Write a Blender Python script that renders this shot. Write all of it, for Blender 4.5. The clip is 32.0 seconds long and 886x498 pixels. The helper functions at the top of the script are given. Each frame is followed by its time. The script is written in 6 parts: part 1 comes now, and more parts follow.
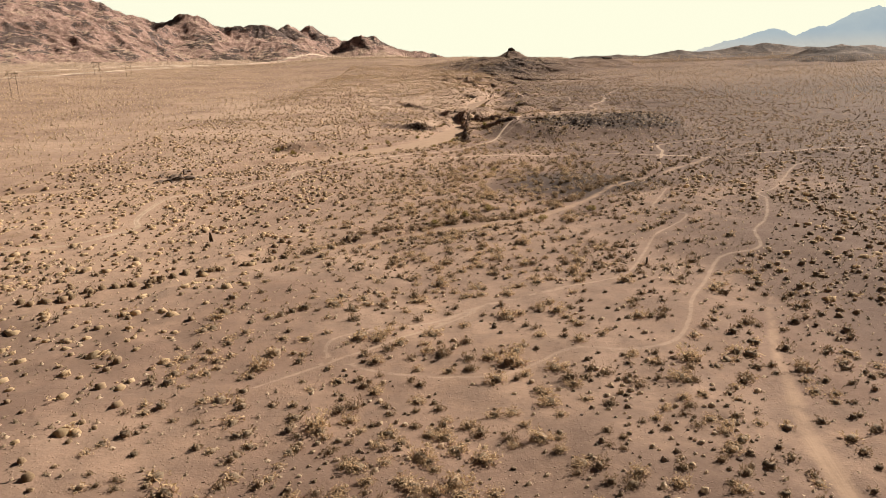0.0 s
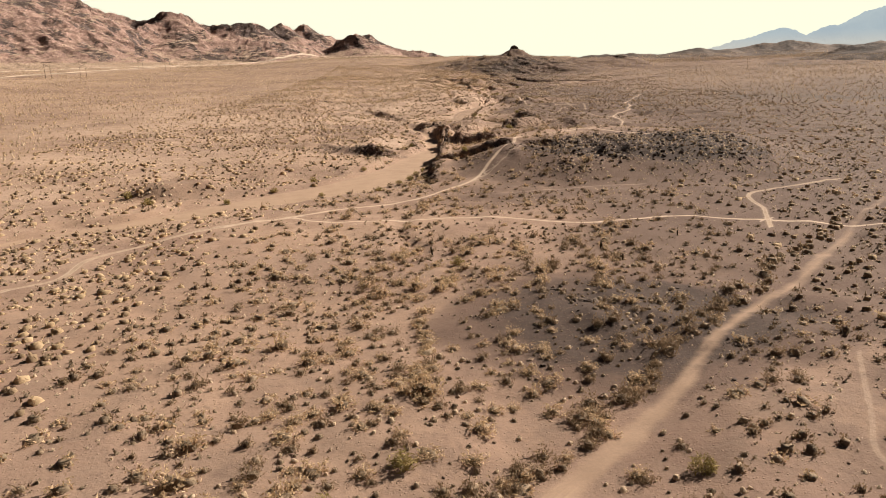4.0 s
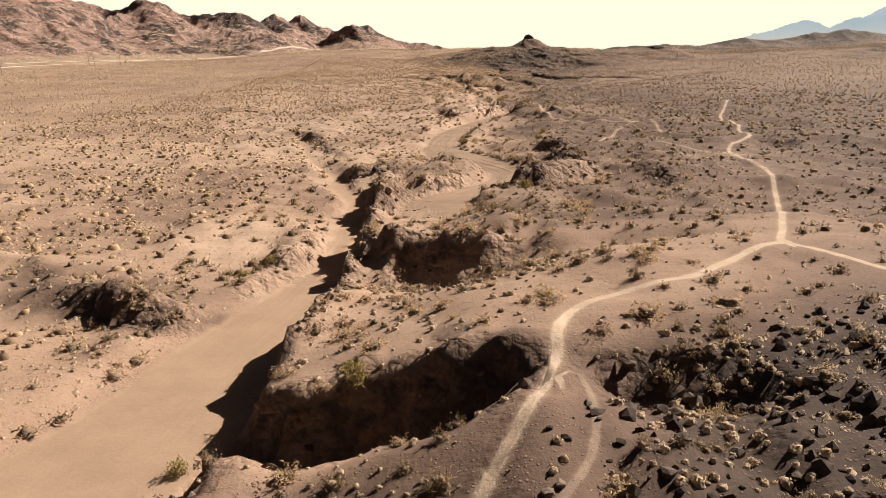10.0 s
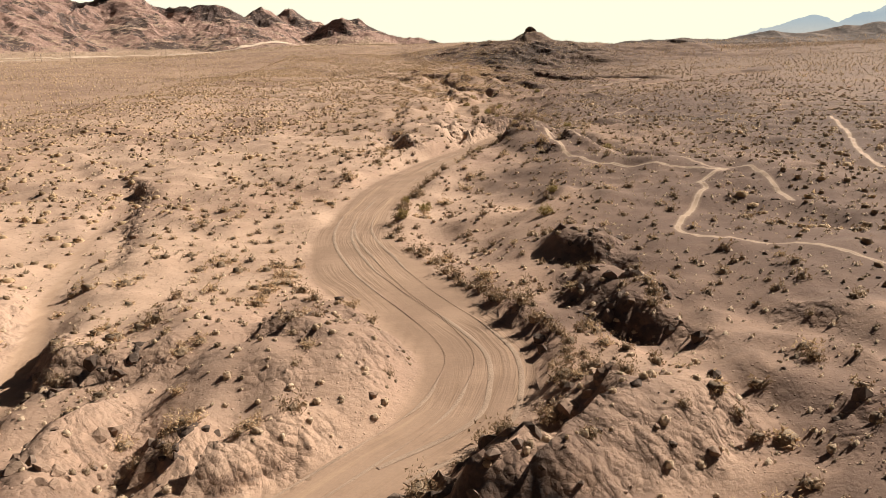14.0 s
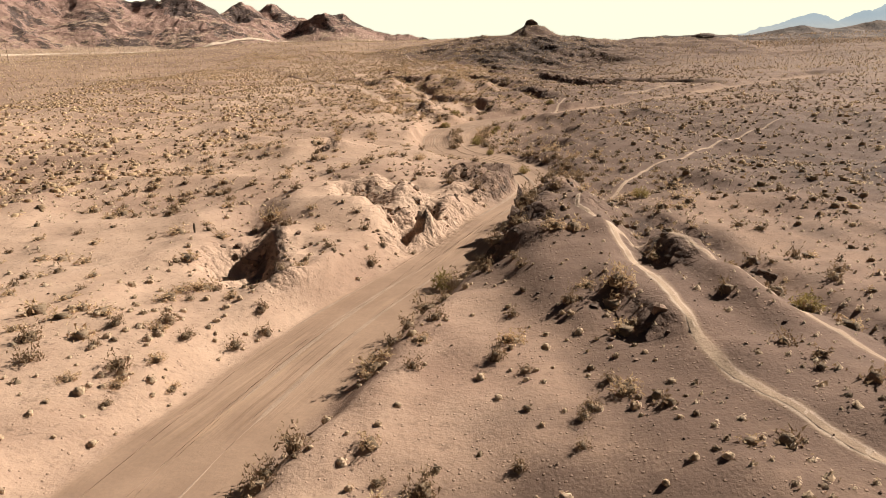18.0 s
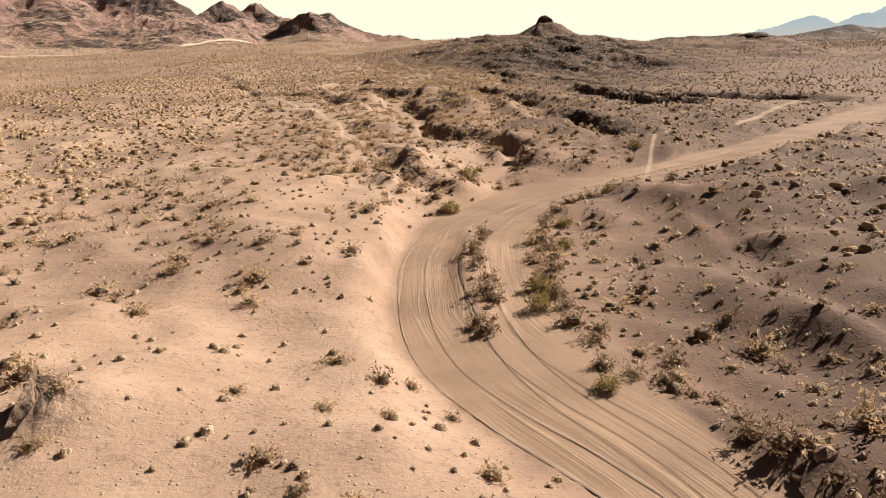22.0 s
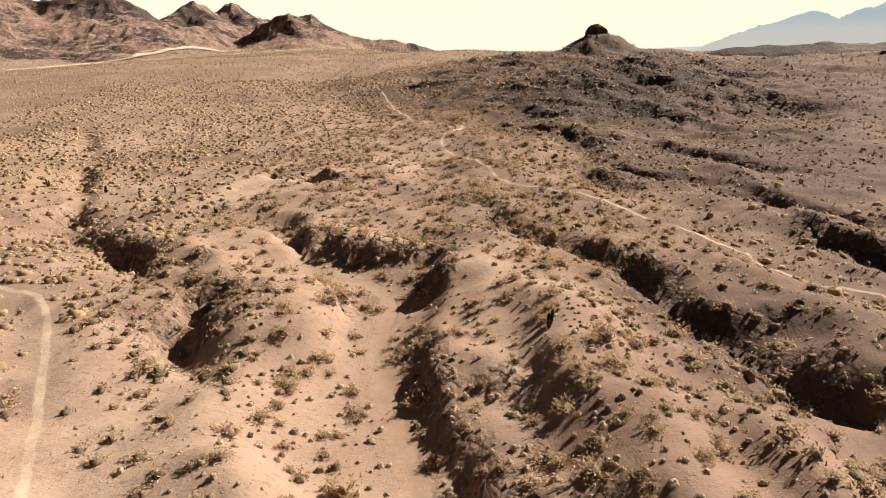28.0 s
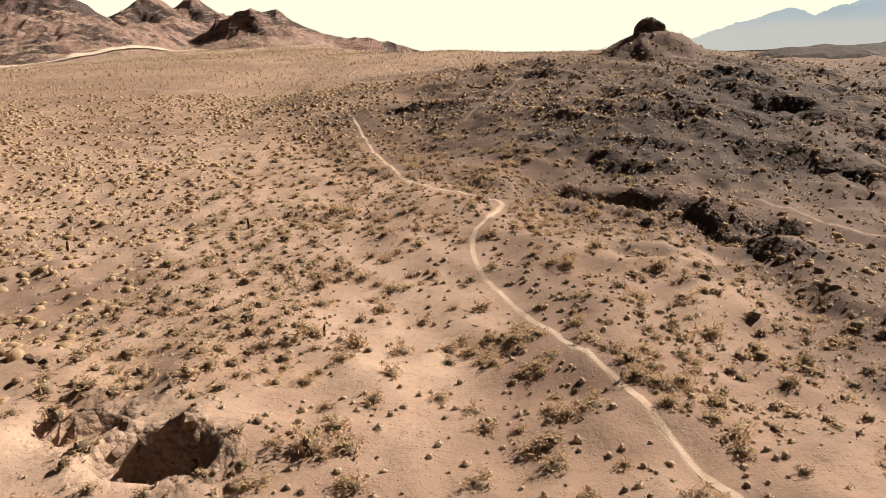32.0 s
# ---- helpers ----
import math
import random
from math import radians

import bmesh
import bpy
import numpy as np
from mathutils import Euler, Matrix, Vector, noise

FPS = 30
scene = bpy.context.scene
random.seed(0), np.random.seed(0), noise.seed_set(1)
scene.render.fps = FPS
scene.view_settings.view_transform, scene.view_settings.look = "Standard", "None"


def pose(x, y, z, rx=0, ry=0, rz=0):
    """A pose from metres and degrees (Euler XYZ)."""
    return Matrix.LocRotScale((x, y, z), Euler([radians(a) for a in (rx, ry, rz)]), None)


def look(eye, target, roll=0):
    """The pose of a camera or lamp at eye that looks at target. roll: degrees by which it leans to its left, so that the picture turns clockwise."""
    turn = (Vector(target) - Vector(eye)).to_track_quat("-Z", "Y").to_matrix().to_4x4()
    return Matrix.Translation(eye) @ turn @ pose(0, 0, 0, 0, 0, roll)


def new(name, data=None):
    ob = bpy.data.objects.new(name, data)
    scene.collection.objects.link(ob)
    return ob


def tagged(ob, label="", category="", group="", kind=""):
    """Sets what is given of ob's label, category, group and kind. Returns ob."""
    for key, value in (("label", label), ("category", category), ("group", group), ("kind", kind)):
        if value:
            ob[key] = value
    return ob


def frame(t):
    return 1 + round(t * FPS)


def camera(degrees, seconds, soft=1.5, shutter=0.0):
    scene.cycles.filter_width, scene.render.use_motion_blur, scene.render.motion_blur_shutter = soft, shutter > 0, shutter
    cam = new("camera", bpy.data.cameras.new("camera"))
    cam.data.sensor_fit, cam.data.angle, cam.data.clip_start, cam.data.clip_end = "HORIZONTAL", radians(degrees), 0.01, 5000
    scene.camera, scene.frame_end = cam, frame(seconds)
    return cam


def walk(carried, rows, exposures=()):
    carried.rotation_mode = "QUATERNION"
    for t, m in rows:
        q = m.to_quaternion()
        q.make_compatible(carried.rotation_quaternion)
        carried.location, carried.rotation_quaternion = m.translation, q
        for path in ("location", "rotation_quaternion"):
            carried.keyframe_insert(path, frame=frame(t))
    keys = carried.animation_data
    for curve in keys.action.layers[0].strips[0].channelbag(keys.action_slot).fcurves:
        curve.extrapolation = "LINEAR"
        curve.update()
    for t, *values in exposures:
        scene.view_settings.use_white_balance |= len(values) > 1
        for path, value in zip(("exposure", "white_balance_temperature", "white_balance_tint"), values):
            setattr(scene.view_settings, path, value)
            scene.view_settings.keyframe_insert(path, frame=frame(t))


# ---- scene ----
EXPOSURE, KELVIN, TINT = 0.9, 6430, 10
cam = camera(63.2, 32.0, soft=0.8)
METRES, EYE, TILT, LEAN, TURN = 500.0, 20.0, 0.0, 0.0, 0.0
ROWS = [
    (0.0, 0.0, 0.0, 0.0, -0.49, -15.42, 1.79),
    (0.5, 0.0021, 0.0156, -0.0005, -0.44, -15.23, 1.9),
    (1.0, 0.0046, 0.031, -0.0011, -0.38, -15.06, 1.97),
    (1.5, 0.0074, 0.0463, -0.0017, -0.31, -14.99, 2.03),
    (2.0, 0.0101, 0.0616, -0.0023, -0.24, -15.07, 2.05),
    (2.5, 0.0114, 0.0771, -0.0028, -0.22, -15.24, 1.98),
    (3.0, 0.0127, 0.0927, -0.0033, -0.16, -15.4, 1.94),
    (3.5, 0.0145, 0.1083, -0.0039, -0.11, -15.36, 1.94),
    (5.5, 0.0224, 0.17, -0.0058, 0.12, -15.34, 1.94),
    (6.0, 0.0236, 0.1859, -0.0064, 0.21, -15.36, 1.99),
    (6.5, 0.0244, 0.2017, -0.0069, 0.33, -15.34, 1.98),
    (7.0, 0.0255, 0.2175, -0.0073, 0.45, -15.3, 1.99),
    (7.5, 0.027, 0.2331, -0.0078, 0.54, -15.24, 2.02),
    (8.0, 0.0283, 0.2488, -0.0084, 0.62, -15.26, 2.02),
    (8.5, 0.0293, 0.2646, -0.0089, 0.67, -15.31, 1.97),
    (9.0, 0.0293, 0.2804, -0.0094, 0.74, -15.37, 1.94),
    (9.5, 0.0304, 0.2963, -0.0098, 0.8, -15.36, 1.98),
    (10.0, 0.0323, 0.3119, -0.0103, 0.88, -15.71, 2.04),
    (10.5, 0.0346, 0.3273, -0.0108, 0.97, -15.66, 2.05),
    (11.0, 0.035, 0.3426, -0.0111, 0.92, -15.83, 2.03),
    (11.5, 0.0356, 0.3581, -0.0112, 0.97, -15.93, 2.1),
    (12.0, 0.0374, 0.3737, -0.0114, 0.99, -15.84, 2.14),
    (12.5, 0.0399, 0.3891, -0.0117, 1.02, -15.76, 2.14),
    (13.0, 0.0425, 0.4044, -0.0121, 1.07, -15.73, 2.19),
    (13.5, 0.0451, 0.4195, -0.0124, 1.15, -15.76, 2.14),
    (14.0, 0.0453, 0.4344, -0.0128, 1.07, -16.02, 2.12),
    (14.5, 0.0452, 0.4497, -0.0133, 1.0, -16.12, 2.15),
    (15.0, 0.0468, 0.4649, -0.0139, 0.87, -15.98, 2.15),
    (15.5, 0.0487, 0.4799, -0.0144, 0.82, -15.89, 2.15),
    (17.5, 0.0533, 0.543, -0.0164, 0.78, -16.1, 2.04),
    (18.0, 0.0522, 0.5587, -0.0165, 0.73, -16.12, 2.05),
    (18.5, 0.0525, 0.5744, -0.0167, 0.65, -16.0, 2.06),
    (19.0, 0.0519, 0.5899, -0.017, 0.56, -15.99, 1.99),
    (19.5, 0.0506, 0.6053, -0.0171, 0.49, -16.05, 1.96),
    (20.0, 0.05, 0.6209, -0.0174, 0.45, -15.98, 2.0),
    (20.5, 0.0497, 0.6365, -0.0176, 0.43, -15.94, 2.02),
    (21.0, 0.0493, 0.652, -0.0177, 0.41, -15.95, 2.0),
    (21.5, 0.0498, 0.6676, -0.018, 0.36, -15.88, 2.0),
    (22.0, 0.0494, 0.6829, -0.0182, 0.32, -15.95, 2.0),
    (22.5, 0.0491, 0.6985, -0.0184, 0.32, -15.96, 2.0),
    (23.0, 0.0494, 0.7142, -0.0187, 0.3, -15.95, 2.04),
    (23.5, 0.0492, 0.7298, -0.0191, 0.27, -15.97, 2.03),
    (24.0, 0.0481, 0.7451, -0.0195, 0.21, -16.05, 2.02),
    (24.5, 0.0465, 0.7609, -0.0199, 0.18, -16.11, 1.98),
    (26.5, 0.044, 0.8241, -0.0138, -0.05, -16.26, 2.51),
    (27.0, 0.0425, 0.8398, -0.0111, -0.15, -16.27, 2.41),
    (27.5, 0.0409, 0.8554, -0.0077, -0.2, -16.22, 2.39),
    (28.0, 0.0392, 0.8708, -0.0042, -0.25, -16.2, 2.38),
    (28.5, 0.0385, 0.8865, -0.0011, -0.33, -16.15, 2.49),
    (29.0, 0.0392, 0.902, 0.0001, -0.45, -16.1, 2.52),
    (29.5, 0.0388, 0.9173, -0.0004, -0.64, -16.12, 2.46),
    (30.0, 0.0373, 0.9327, -0.0008, -0.88, -16.25, 2.4),
    (30.5, 0.0359, 0.9483, -0.0013, -1.18, -16.36, 2.36),
    (31.0, 0.0362, 0.9639, -0.002, -2.04, -16.3, 2.42),
    (31.5, 0.0349, 0.9788, -0.0026, -3.66, -16.44, 2.29),
    (32.0, 0.0312, 0.9935, -0.0029, -2.14, -16.48, 2.43),
]
walk(cam, [(t, pose(0, 0, EYE, TILT, LEAN, TURN) @ pose(METRES * x, METRES * y, METRES * z, 90 + pitch, roll, yaw)) for t, x, y, z, yaw, pitch, roll in ROWS],
     exposures=[(0.0, EXPOSURE - 0.05, KELVIN, TINT), (7.0, EXPOSURE, KELVIN, TINT), (32.0, EXPOSURE, KELVIN, TINT)])

FINE = 0.64                           # metres between the ground's points along the walk
SKY_GLOW = 0.555

# ---- light: a clear low sun from the right and a little ahead, a dusty pale sky ----
SUN_AZ, SUN_EL = 34.0, 34.0          # degrees: azimuth from +x towards +y, height over the horizon
world = bpy.data.worlds.new("desert_sky")
scene.world = world
world.use_nodes = True
wn = world.node_tree.nodes
wl = world.node_tree.links
sky = wn.new("ShaderNodeTexSky")
sky.sky_type = "NISHITA"
sky.sun_disc = False
sky.sun_elevation = radians(SUN_EL)
sky.sun_rotation = radians(90.0 - SUN_AZ)
sky.altitude = 300
sky.air_density, sky.dust_density, sky.ozone_density = 0.8, 7.0, 1.0
wn["Background"].inputs["Strength"].default_value = 0.007
wl.new(sky.outputs[0], wn["Background"].inputs["Color"])
sun = new("sun", bpy.data.lights.new("sun", "SUN"))
sun.data.energy, sun.data.angle, sun.data.color = 5.0, radians(0.55), (1.0, 0.94, 0.84)
sun.matrix_world = look((math.cos(radians(SUN_AZ)) * 400, math.sin(radians(SUN_AZ)) * 400, math.tan(radians(SUN_EL)) * 400), (0, 0, 0))


# ---- materials ----
class Nodes:
    """A small wrapper to write node trees in few lines."""

    def __init__(self, name):
        self.mat = bpy.data.materials.new(name)
        self.mat.use_nodes = True
        self.t = self.mat.node_tree
        self.bsdf = self.t.nodes["Principled BSDF"]

    def node(self, kind, values=None, **props):
        n = self.t.nodes.new(kind)
        for k, v in props.items():
            setattr(n, k, v)
        for k, v in (values or {}).items():
            self.feed(n.inputs[k], v)
        return n

    def feed(self, socket, v):
        if isinstance(v, bpy.types.NodeSocket):
            self.t.links.new(v, socket)
        else:
            socket.default_value = v

    def coord(self):
        return self.node("ShaderNodeNewGeometry").outputs["Position"]

    def attr(self, name):
        return self.node("ShaderNodeAttribute", attribute_name=name).outputs["Fac"]

    def noise(self, scale, detail=4.0, rough=0.6, vec=None, dist=0.0):
        n = self.node("ShaderNodeTexNoise", {"Scale": scale, "Detail": detail, "Roughness": rough, "Distortion": dist})
        self.feed(n.inputs["Vector"], vec or self.coord())
        return n.outputs["Fac"]

    def math(self, op, a, b=0.0, clamp=False):
        n = self.node("ShaderNodeMath", operation=op, use_clamp=clamp)
        self.feed(n.inputs[0], a)
        self.feed(n.inputs[1], b)
        return n.outputs[0]

    def step(self, v, lo, hi, out0=0.0, out1=1.0):
        n = self.node("ShaderNodeMapRange", interpolation_type="SMOOTHSTEP")
        self.feed(n.inputs["Value"], v)
        for k, x in (("From Min", lo), ("From Max", hi), ("To Min", out0), ("To Max", out1)):
            self.feed(n.inputs[k], x)
        return n.outputs["Result"]

    def mix(self, f, a, b, mode="MIX"):
        n = self.node("ShaderNodeMix", data_type="RGBA", blend_type=mode)
        self.feed(n.inputs["Factor"], f)
        for s, v in ((n.inputs[6], a), (n.inputs[7], b)):
            self.feed(s, (*v, 1.0) if isinstance(v, tuple) and len(v) == 3 else v)
        return n.outputs[2]

    def finish(self, color, rough=0.9, height=None, depth=0.05, strength=1.0):
        self.feed(self.bsdf.inputs["Base Color"], (*color, 1.0) if isinstance(color, tuple) else color)
        self.feed(self.bsdf.inputs["Roughness"], rough)
        self.bsdf.inputs["Specular IOR Level"].default_value = 0.15
        if height is not None:
            b = self.node("ShaderNodeBump", {"Strength": strength, "Distance": depth, "Height": height})
            self.t.links.new(b.outputs["Normal"], self.bsdf.inputs["Normal"])
        return self.mat


SAND = (0.38, 0.268, 0.196)
SOIL = (0.25, 0.170, 0.130)
PALE = (0.495, 0.37, 0.282)
VARNISH = (0.132, 0.09, 0.071)
BASALT_SHADE = (0.060, 0.044, 0.037)
ROCK = (0.105, 0.077, 0.063)


def ground_material():
    n = Nodes("desert_ground")
    p = n.coord()
    big, mid, fine = n.noise(0.035, 5, 0.6), n.noise(0.35, 5, 0.65), n.noise(6.0, 4, 0.7)
    c = n.mix(n.step(big, 0.36, 0.64), SOIL, SAND)
    c = n.mix(n.step(mid, 0.45, 0.75, 0.0, 0.55), c, PALE)
    pale = n.attr("pale")
    c = n.mix(n.math("MULTIPLY", pale, n.step(mid, 0.25, 0.6, 0.65, 1.0)), c, PALE)
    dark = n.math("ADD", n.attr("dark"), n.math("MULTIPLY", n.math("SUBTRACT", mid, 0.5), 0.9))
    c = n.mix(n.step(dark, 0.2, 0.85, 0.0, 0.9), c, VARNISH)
    # near-black rubble, with the shade between its stones put into the tone
    c = n.mix(n.step(dark, 0.95, 1.35, 0.0, 0.85), c, BASALT_SHADE)
    litter = n.step(n.noise(2.3, 5, 0.75), 0.52, 0.68, 0.0, 0.5)
    c = n.mix(litter, c, tuple(0.62 * v for v in SOIL))
    # gravel: small dark and pale stones
    stones = n.node("ShaderNodeTexVoronoi", {"Scale": 5.2, "Vector": p}, feature="F1")
    sep = n.node("ShaderNodeSeparateColor", {"Color": stones.outputs["Color"]})
    stone_on = n.math("MULTIPLY", n.step(stones.outputs["Distance"], 0.32, 0.18), n.step(n.math("ADD", sep.outputs[0], n.math("MULTIPLY", n.attr("dark"), 0.25)), 0.80, 0.86))
    bare = n.math("MULTIPLY", n.step(n.attr("wash"), -0.3, 0.5), n.step(n.attr("trail"), 0.8, 1.3))
    stone_on = n.math("MULTIPLY", stone_on, bare)
    c = n.mix(n.math("MULTIPLY", stone_on, 0.4), c, n.mix(sep.outputs[1], VARNISH, (0.40, 0.28, 0.20)))
    # steep faces show the conglomerate, darkened to deepen the banks' shade
    nz = n.node("ShaderNodeSeparateXYZ", {"Vector": n.node("ShaderNodeNewGeometry").outputs["Normal"]}).outputs[2]
    band = n.noise(0.9, 6, 0.7)
    steep = n.step(n.math("ADD", nz, n.math("MULTIPLY", n.math("SUBTRACT", band, 0.5), 0.35)), 0.76, 0.52)
    c = n.mix(n.math("MULTIPLY", steep, n.math("MULTIPLY", n.step(n.attr("crag"), 0.05, 0.4, 0.15, 0.92), n.step(pale, 0.3, 0.8, 1.0, 0.25))), c, n.mix(n.step(band, 0.38, 0.66), ROCK, (0.30, 0.20, 0.14)))
    # far scrub, where single plants can no longer be told apart
    cells = n.node("ShaderNodeTexVoronoi", {"Scale": 0.42, "Vector": p}, feature="F1")
    scrub = n.math("MULTIPLY", n.step(n.math("ADD", cells.outputs["Distance"], n.math("MULTIPLY", mid, 0.4)), 0.62, 0.42), n.attr("scrub"))
    c = n.mix(n.math("MULTIPLY", scrub, 0.75), c, n.mix(n.step(fine, 0.4, 0.6), (0.13, 0.095, 0.052), (0.40, 0.28, 0.15)))
    # wash bed: fine sand with wheel ruts along it
    w = n.math("ADD", n.attr("wash"), n.math("MULTIPLY", n.math("SUBTRACT", mid, 0.5), 1.2))
    bed = n.step(w, 0.25, -0.45)
    lane = n.node("ShaderNodeCombineXYZ", {"X": n.math("MULTIPLY", n.attr("lane"), 1.15), "Y": n.math("MULTIPLY", n.attr("along"), 0.045)})
    rut = n.noise(1.0, 4, 0.72, lane.outputs[0], 0.5)
    rutzone = n.math("MULTIPLY", bed, n.math("MULTIPLY", n.step(n.noise(0.07, 2), 0.40, 0.56), n.attr("rutted")))
    sand = n.mix(n.step(n.noise(0.5, 4), 0.3, 0.7), (0.365, 0.262, 0.186), (0.425, 0.308, 0.222))
    sand = n.mix(n.attr("rutted"), sand, n.mix(n.step(n.noise(0.22, 5, 0.65), 0.35, 0.65), (0.265, 0.187, 0.136), (0.34, 0.244, 0.178)))
    sand = n.mix(n.math("MULTIPLY", n.step(rut, 0.52, 0.66), n.math("MULTIPLY", rutzone, 0.5)), sand, (0.47, 0.34, 0.23))
    sand = n.mix(n.math("MULTIPLY", n.step(rut, 0.46, 0.38), n.math("MULTIPLY", rutzone, 0.35)), sand, (0.21, 0.14, 0.09))
    c = n.mix(bed, c, sand)
    # trodden trails
    tr = n.math("ADD", n.attr("trail"), n.math("MULTIPLY", n.math("SUBTRACT", n.noise(1.6, 4, 0.7), 0.5), 0.6))
    on = n.step(tr, 1.5, 0.4)
    c = n.mix(n.math("MULTIPLY", on, n.math("MULTIPLY", n.attr("worn"), 0.6)), c, n.mix(fine, (0.38, 0.276, 0.194), (0.45, 0.333, 0.238)))
    c = n.mix(0.35, c, n.mix(fine, (0.20, 0.13, 0.085), (0.66, 0.47, 0.32)), "OVERLAY")
    edge = n.math("ADD", n.math("ABSOLUTE", n.attr("across")), n.math("MULTIPLY", n.math("SUBTRACT", n.noise(1.1, 5, 0.7), 0.5), 0.9))
    path = n.math("MULTIPLY", n.step(edge, 0.9, 0.45), n.math("MULTIPLY", n.step(n.attr("trail"), 2.2, 1.5), n.step(n.attr("worn"), 0.5, 1.0, 0.2, 0.9)))
    c = n.mix(path, c, n.mix(fine, (0.45, 0.33, 0.24), (0.55, 0.408, 0.305)))
    h = n.math("ADD", n.math("MULTIPLY", fine, 0.2), n.math("MULTIPLY", n.noise(1.3, 5, 0.7), 0.4))
    h = n.math("ADD", h, n.math("MULTIPLY", stone_on, 0.2))
    h = n.math("ADD", n.math("MULTIPLY", h, n.math("SUBTRACT", 1.0, n.math("MULTIPLY", bed, 0.75))), n.math("MULTIPLY", n.math("MULTIPLY", rut, rutzone), 0.8))
    cliff = n.noise(0.8, 7, 0.75, None, 0.5)
    warp = n.node("ShaderNodeMix", {0: 0.25, 4: p, 5: n.node("ShaderNodeTexNoise", {"Scale": 1.1, "Detail": 3.0}).outputs["Color"]}, data_type="VECTOR")
    block = n.node("ShaderNodeTexVoronoi", {"Scale": 1.5, "Vector": warp.outputs[1], "Randomness": 0.9}, feature="F1")
    block2 = n.node("ShaderNodeTexVoronoi", {"Scale": 4.2, "Vector": warp.outputs[1]}, feature="F1")
    rough = n.math("ADD", n.math("MULTIPLY", cliff, 1.8), n.math("ADD", n.math("MULTIPLY", block.outputs["Distance"], -2.6), n.math("MULTIPLY", block2.outputs["Distance"], -0.9)))
    h = n.math("ADD", h, n.math("MULTIPLY", rough, n.attr("crag")))
    return n.finish(c, 0.95, h, 0.15, 1.0)


def rock_material(name, a, b, scale):
    n = Nodes(name)
    big, mid, fine = n.noise(scale * 0.12, 5, 0.6), n.noise(scale, 6, 0.7, None, 0.4), n.noise(scale * 9, 3, 0.7)
    c = n.mix(n.step(mid, 0.35, 0.65), a, b)
    c = n.mix(n.step(big, 0.42, 0.62, 0.0, 0.7), c, tuple(v * 0.45 for v in a))
    c = n.mix(0.4, c, n.mix(fine, (0.25, 0.22, 0.2), (0.7, 0.66, 0.6)), "OVERLAY")
    return n.finish(c, 0.92, n.math("ADD", mid, n.math("MULTIPLY", fine, 0.3)), 1.2 / (scale * 9), 1.0)


def mountain_material():
    n = Nodes("mountain_rock")
    big, mid, fine = n.noise(0.03, 6, 0.68, None, 0.5), n.noise(0.07, 7, 0.75, None, 0.6), n.noise(0.45, 5, 0.75)
    c = n.mix(n.step(mid, 0.35, 0.65), (0.47, 0.30, 0.24), (0.30, 0.19, 0.157))
    # dark patches: rock outcrops, and ravine shade put into the colour
    c = n.mix(n.step(n.math("ADD", big, n.math("MULTIPLY", n.math("SUBTRACT", mid, 0.5), 0.35)), 0.50, 0.56, 0.0, 0.8), c, (0.085, 0.067, 0.062))
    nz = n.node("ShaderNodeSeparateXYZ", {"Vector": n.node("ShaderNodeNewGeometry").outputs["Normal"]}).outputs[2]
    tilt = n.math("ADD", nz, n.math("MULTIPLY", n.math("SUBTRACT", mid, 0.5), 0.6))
    # steep crags darkened too, their shade painted in with the rock
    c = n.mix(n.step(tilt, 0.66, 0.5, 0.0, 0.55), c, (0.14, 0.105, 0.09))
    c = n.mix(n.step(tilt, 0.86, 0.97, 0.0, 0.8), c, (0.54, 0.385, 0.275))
    c = n.mix(0.5, c, n.mix(fine, (0.15, 0.14, 0.13), (0.8, 0.76, 0.7)), "OVERLAY")
    return n.finish(c, 0.95, n.math("ADD", mid, n.math("MULTIPLY", fine, 0.3)), 6.0, 1.0)


def trail_material(name, a, b):
    n = Nodes(name)
    fine, mid = n.noise(7.0, 4, 0.7), n.noise(0.6, 4, 0.6)
    c = n.mix(n.step(mid, 0.35, 0.65), a, b)
    c = n.mix(0.3, c, n.mix(fine, (0.25, 0.2, 0.16), (0.7, 0.62, 0.52)), "OVERLAY")
    return n.finish(c, 0.95, fine, 0.05, 0.6)


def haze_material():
    """The far range is a backdrop: the lit air in front of it is put into its colour and glow."""
    n = Nodes("far_range_haze")
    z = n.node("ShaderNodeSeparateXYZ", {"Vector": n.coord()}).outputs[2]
    # painted haze: blue-grey, paler towards the foot
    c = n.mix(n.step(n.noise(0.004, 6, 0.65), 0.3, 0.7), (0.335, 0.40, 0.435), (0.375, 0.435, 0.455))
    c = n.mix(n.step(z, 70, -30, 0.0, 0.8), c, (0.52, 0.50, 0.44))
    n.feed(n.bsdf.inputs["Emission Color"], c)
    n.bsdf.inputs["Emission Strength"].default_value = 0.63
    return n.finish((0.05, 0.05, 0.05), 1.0)


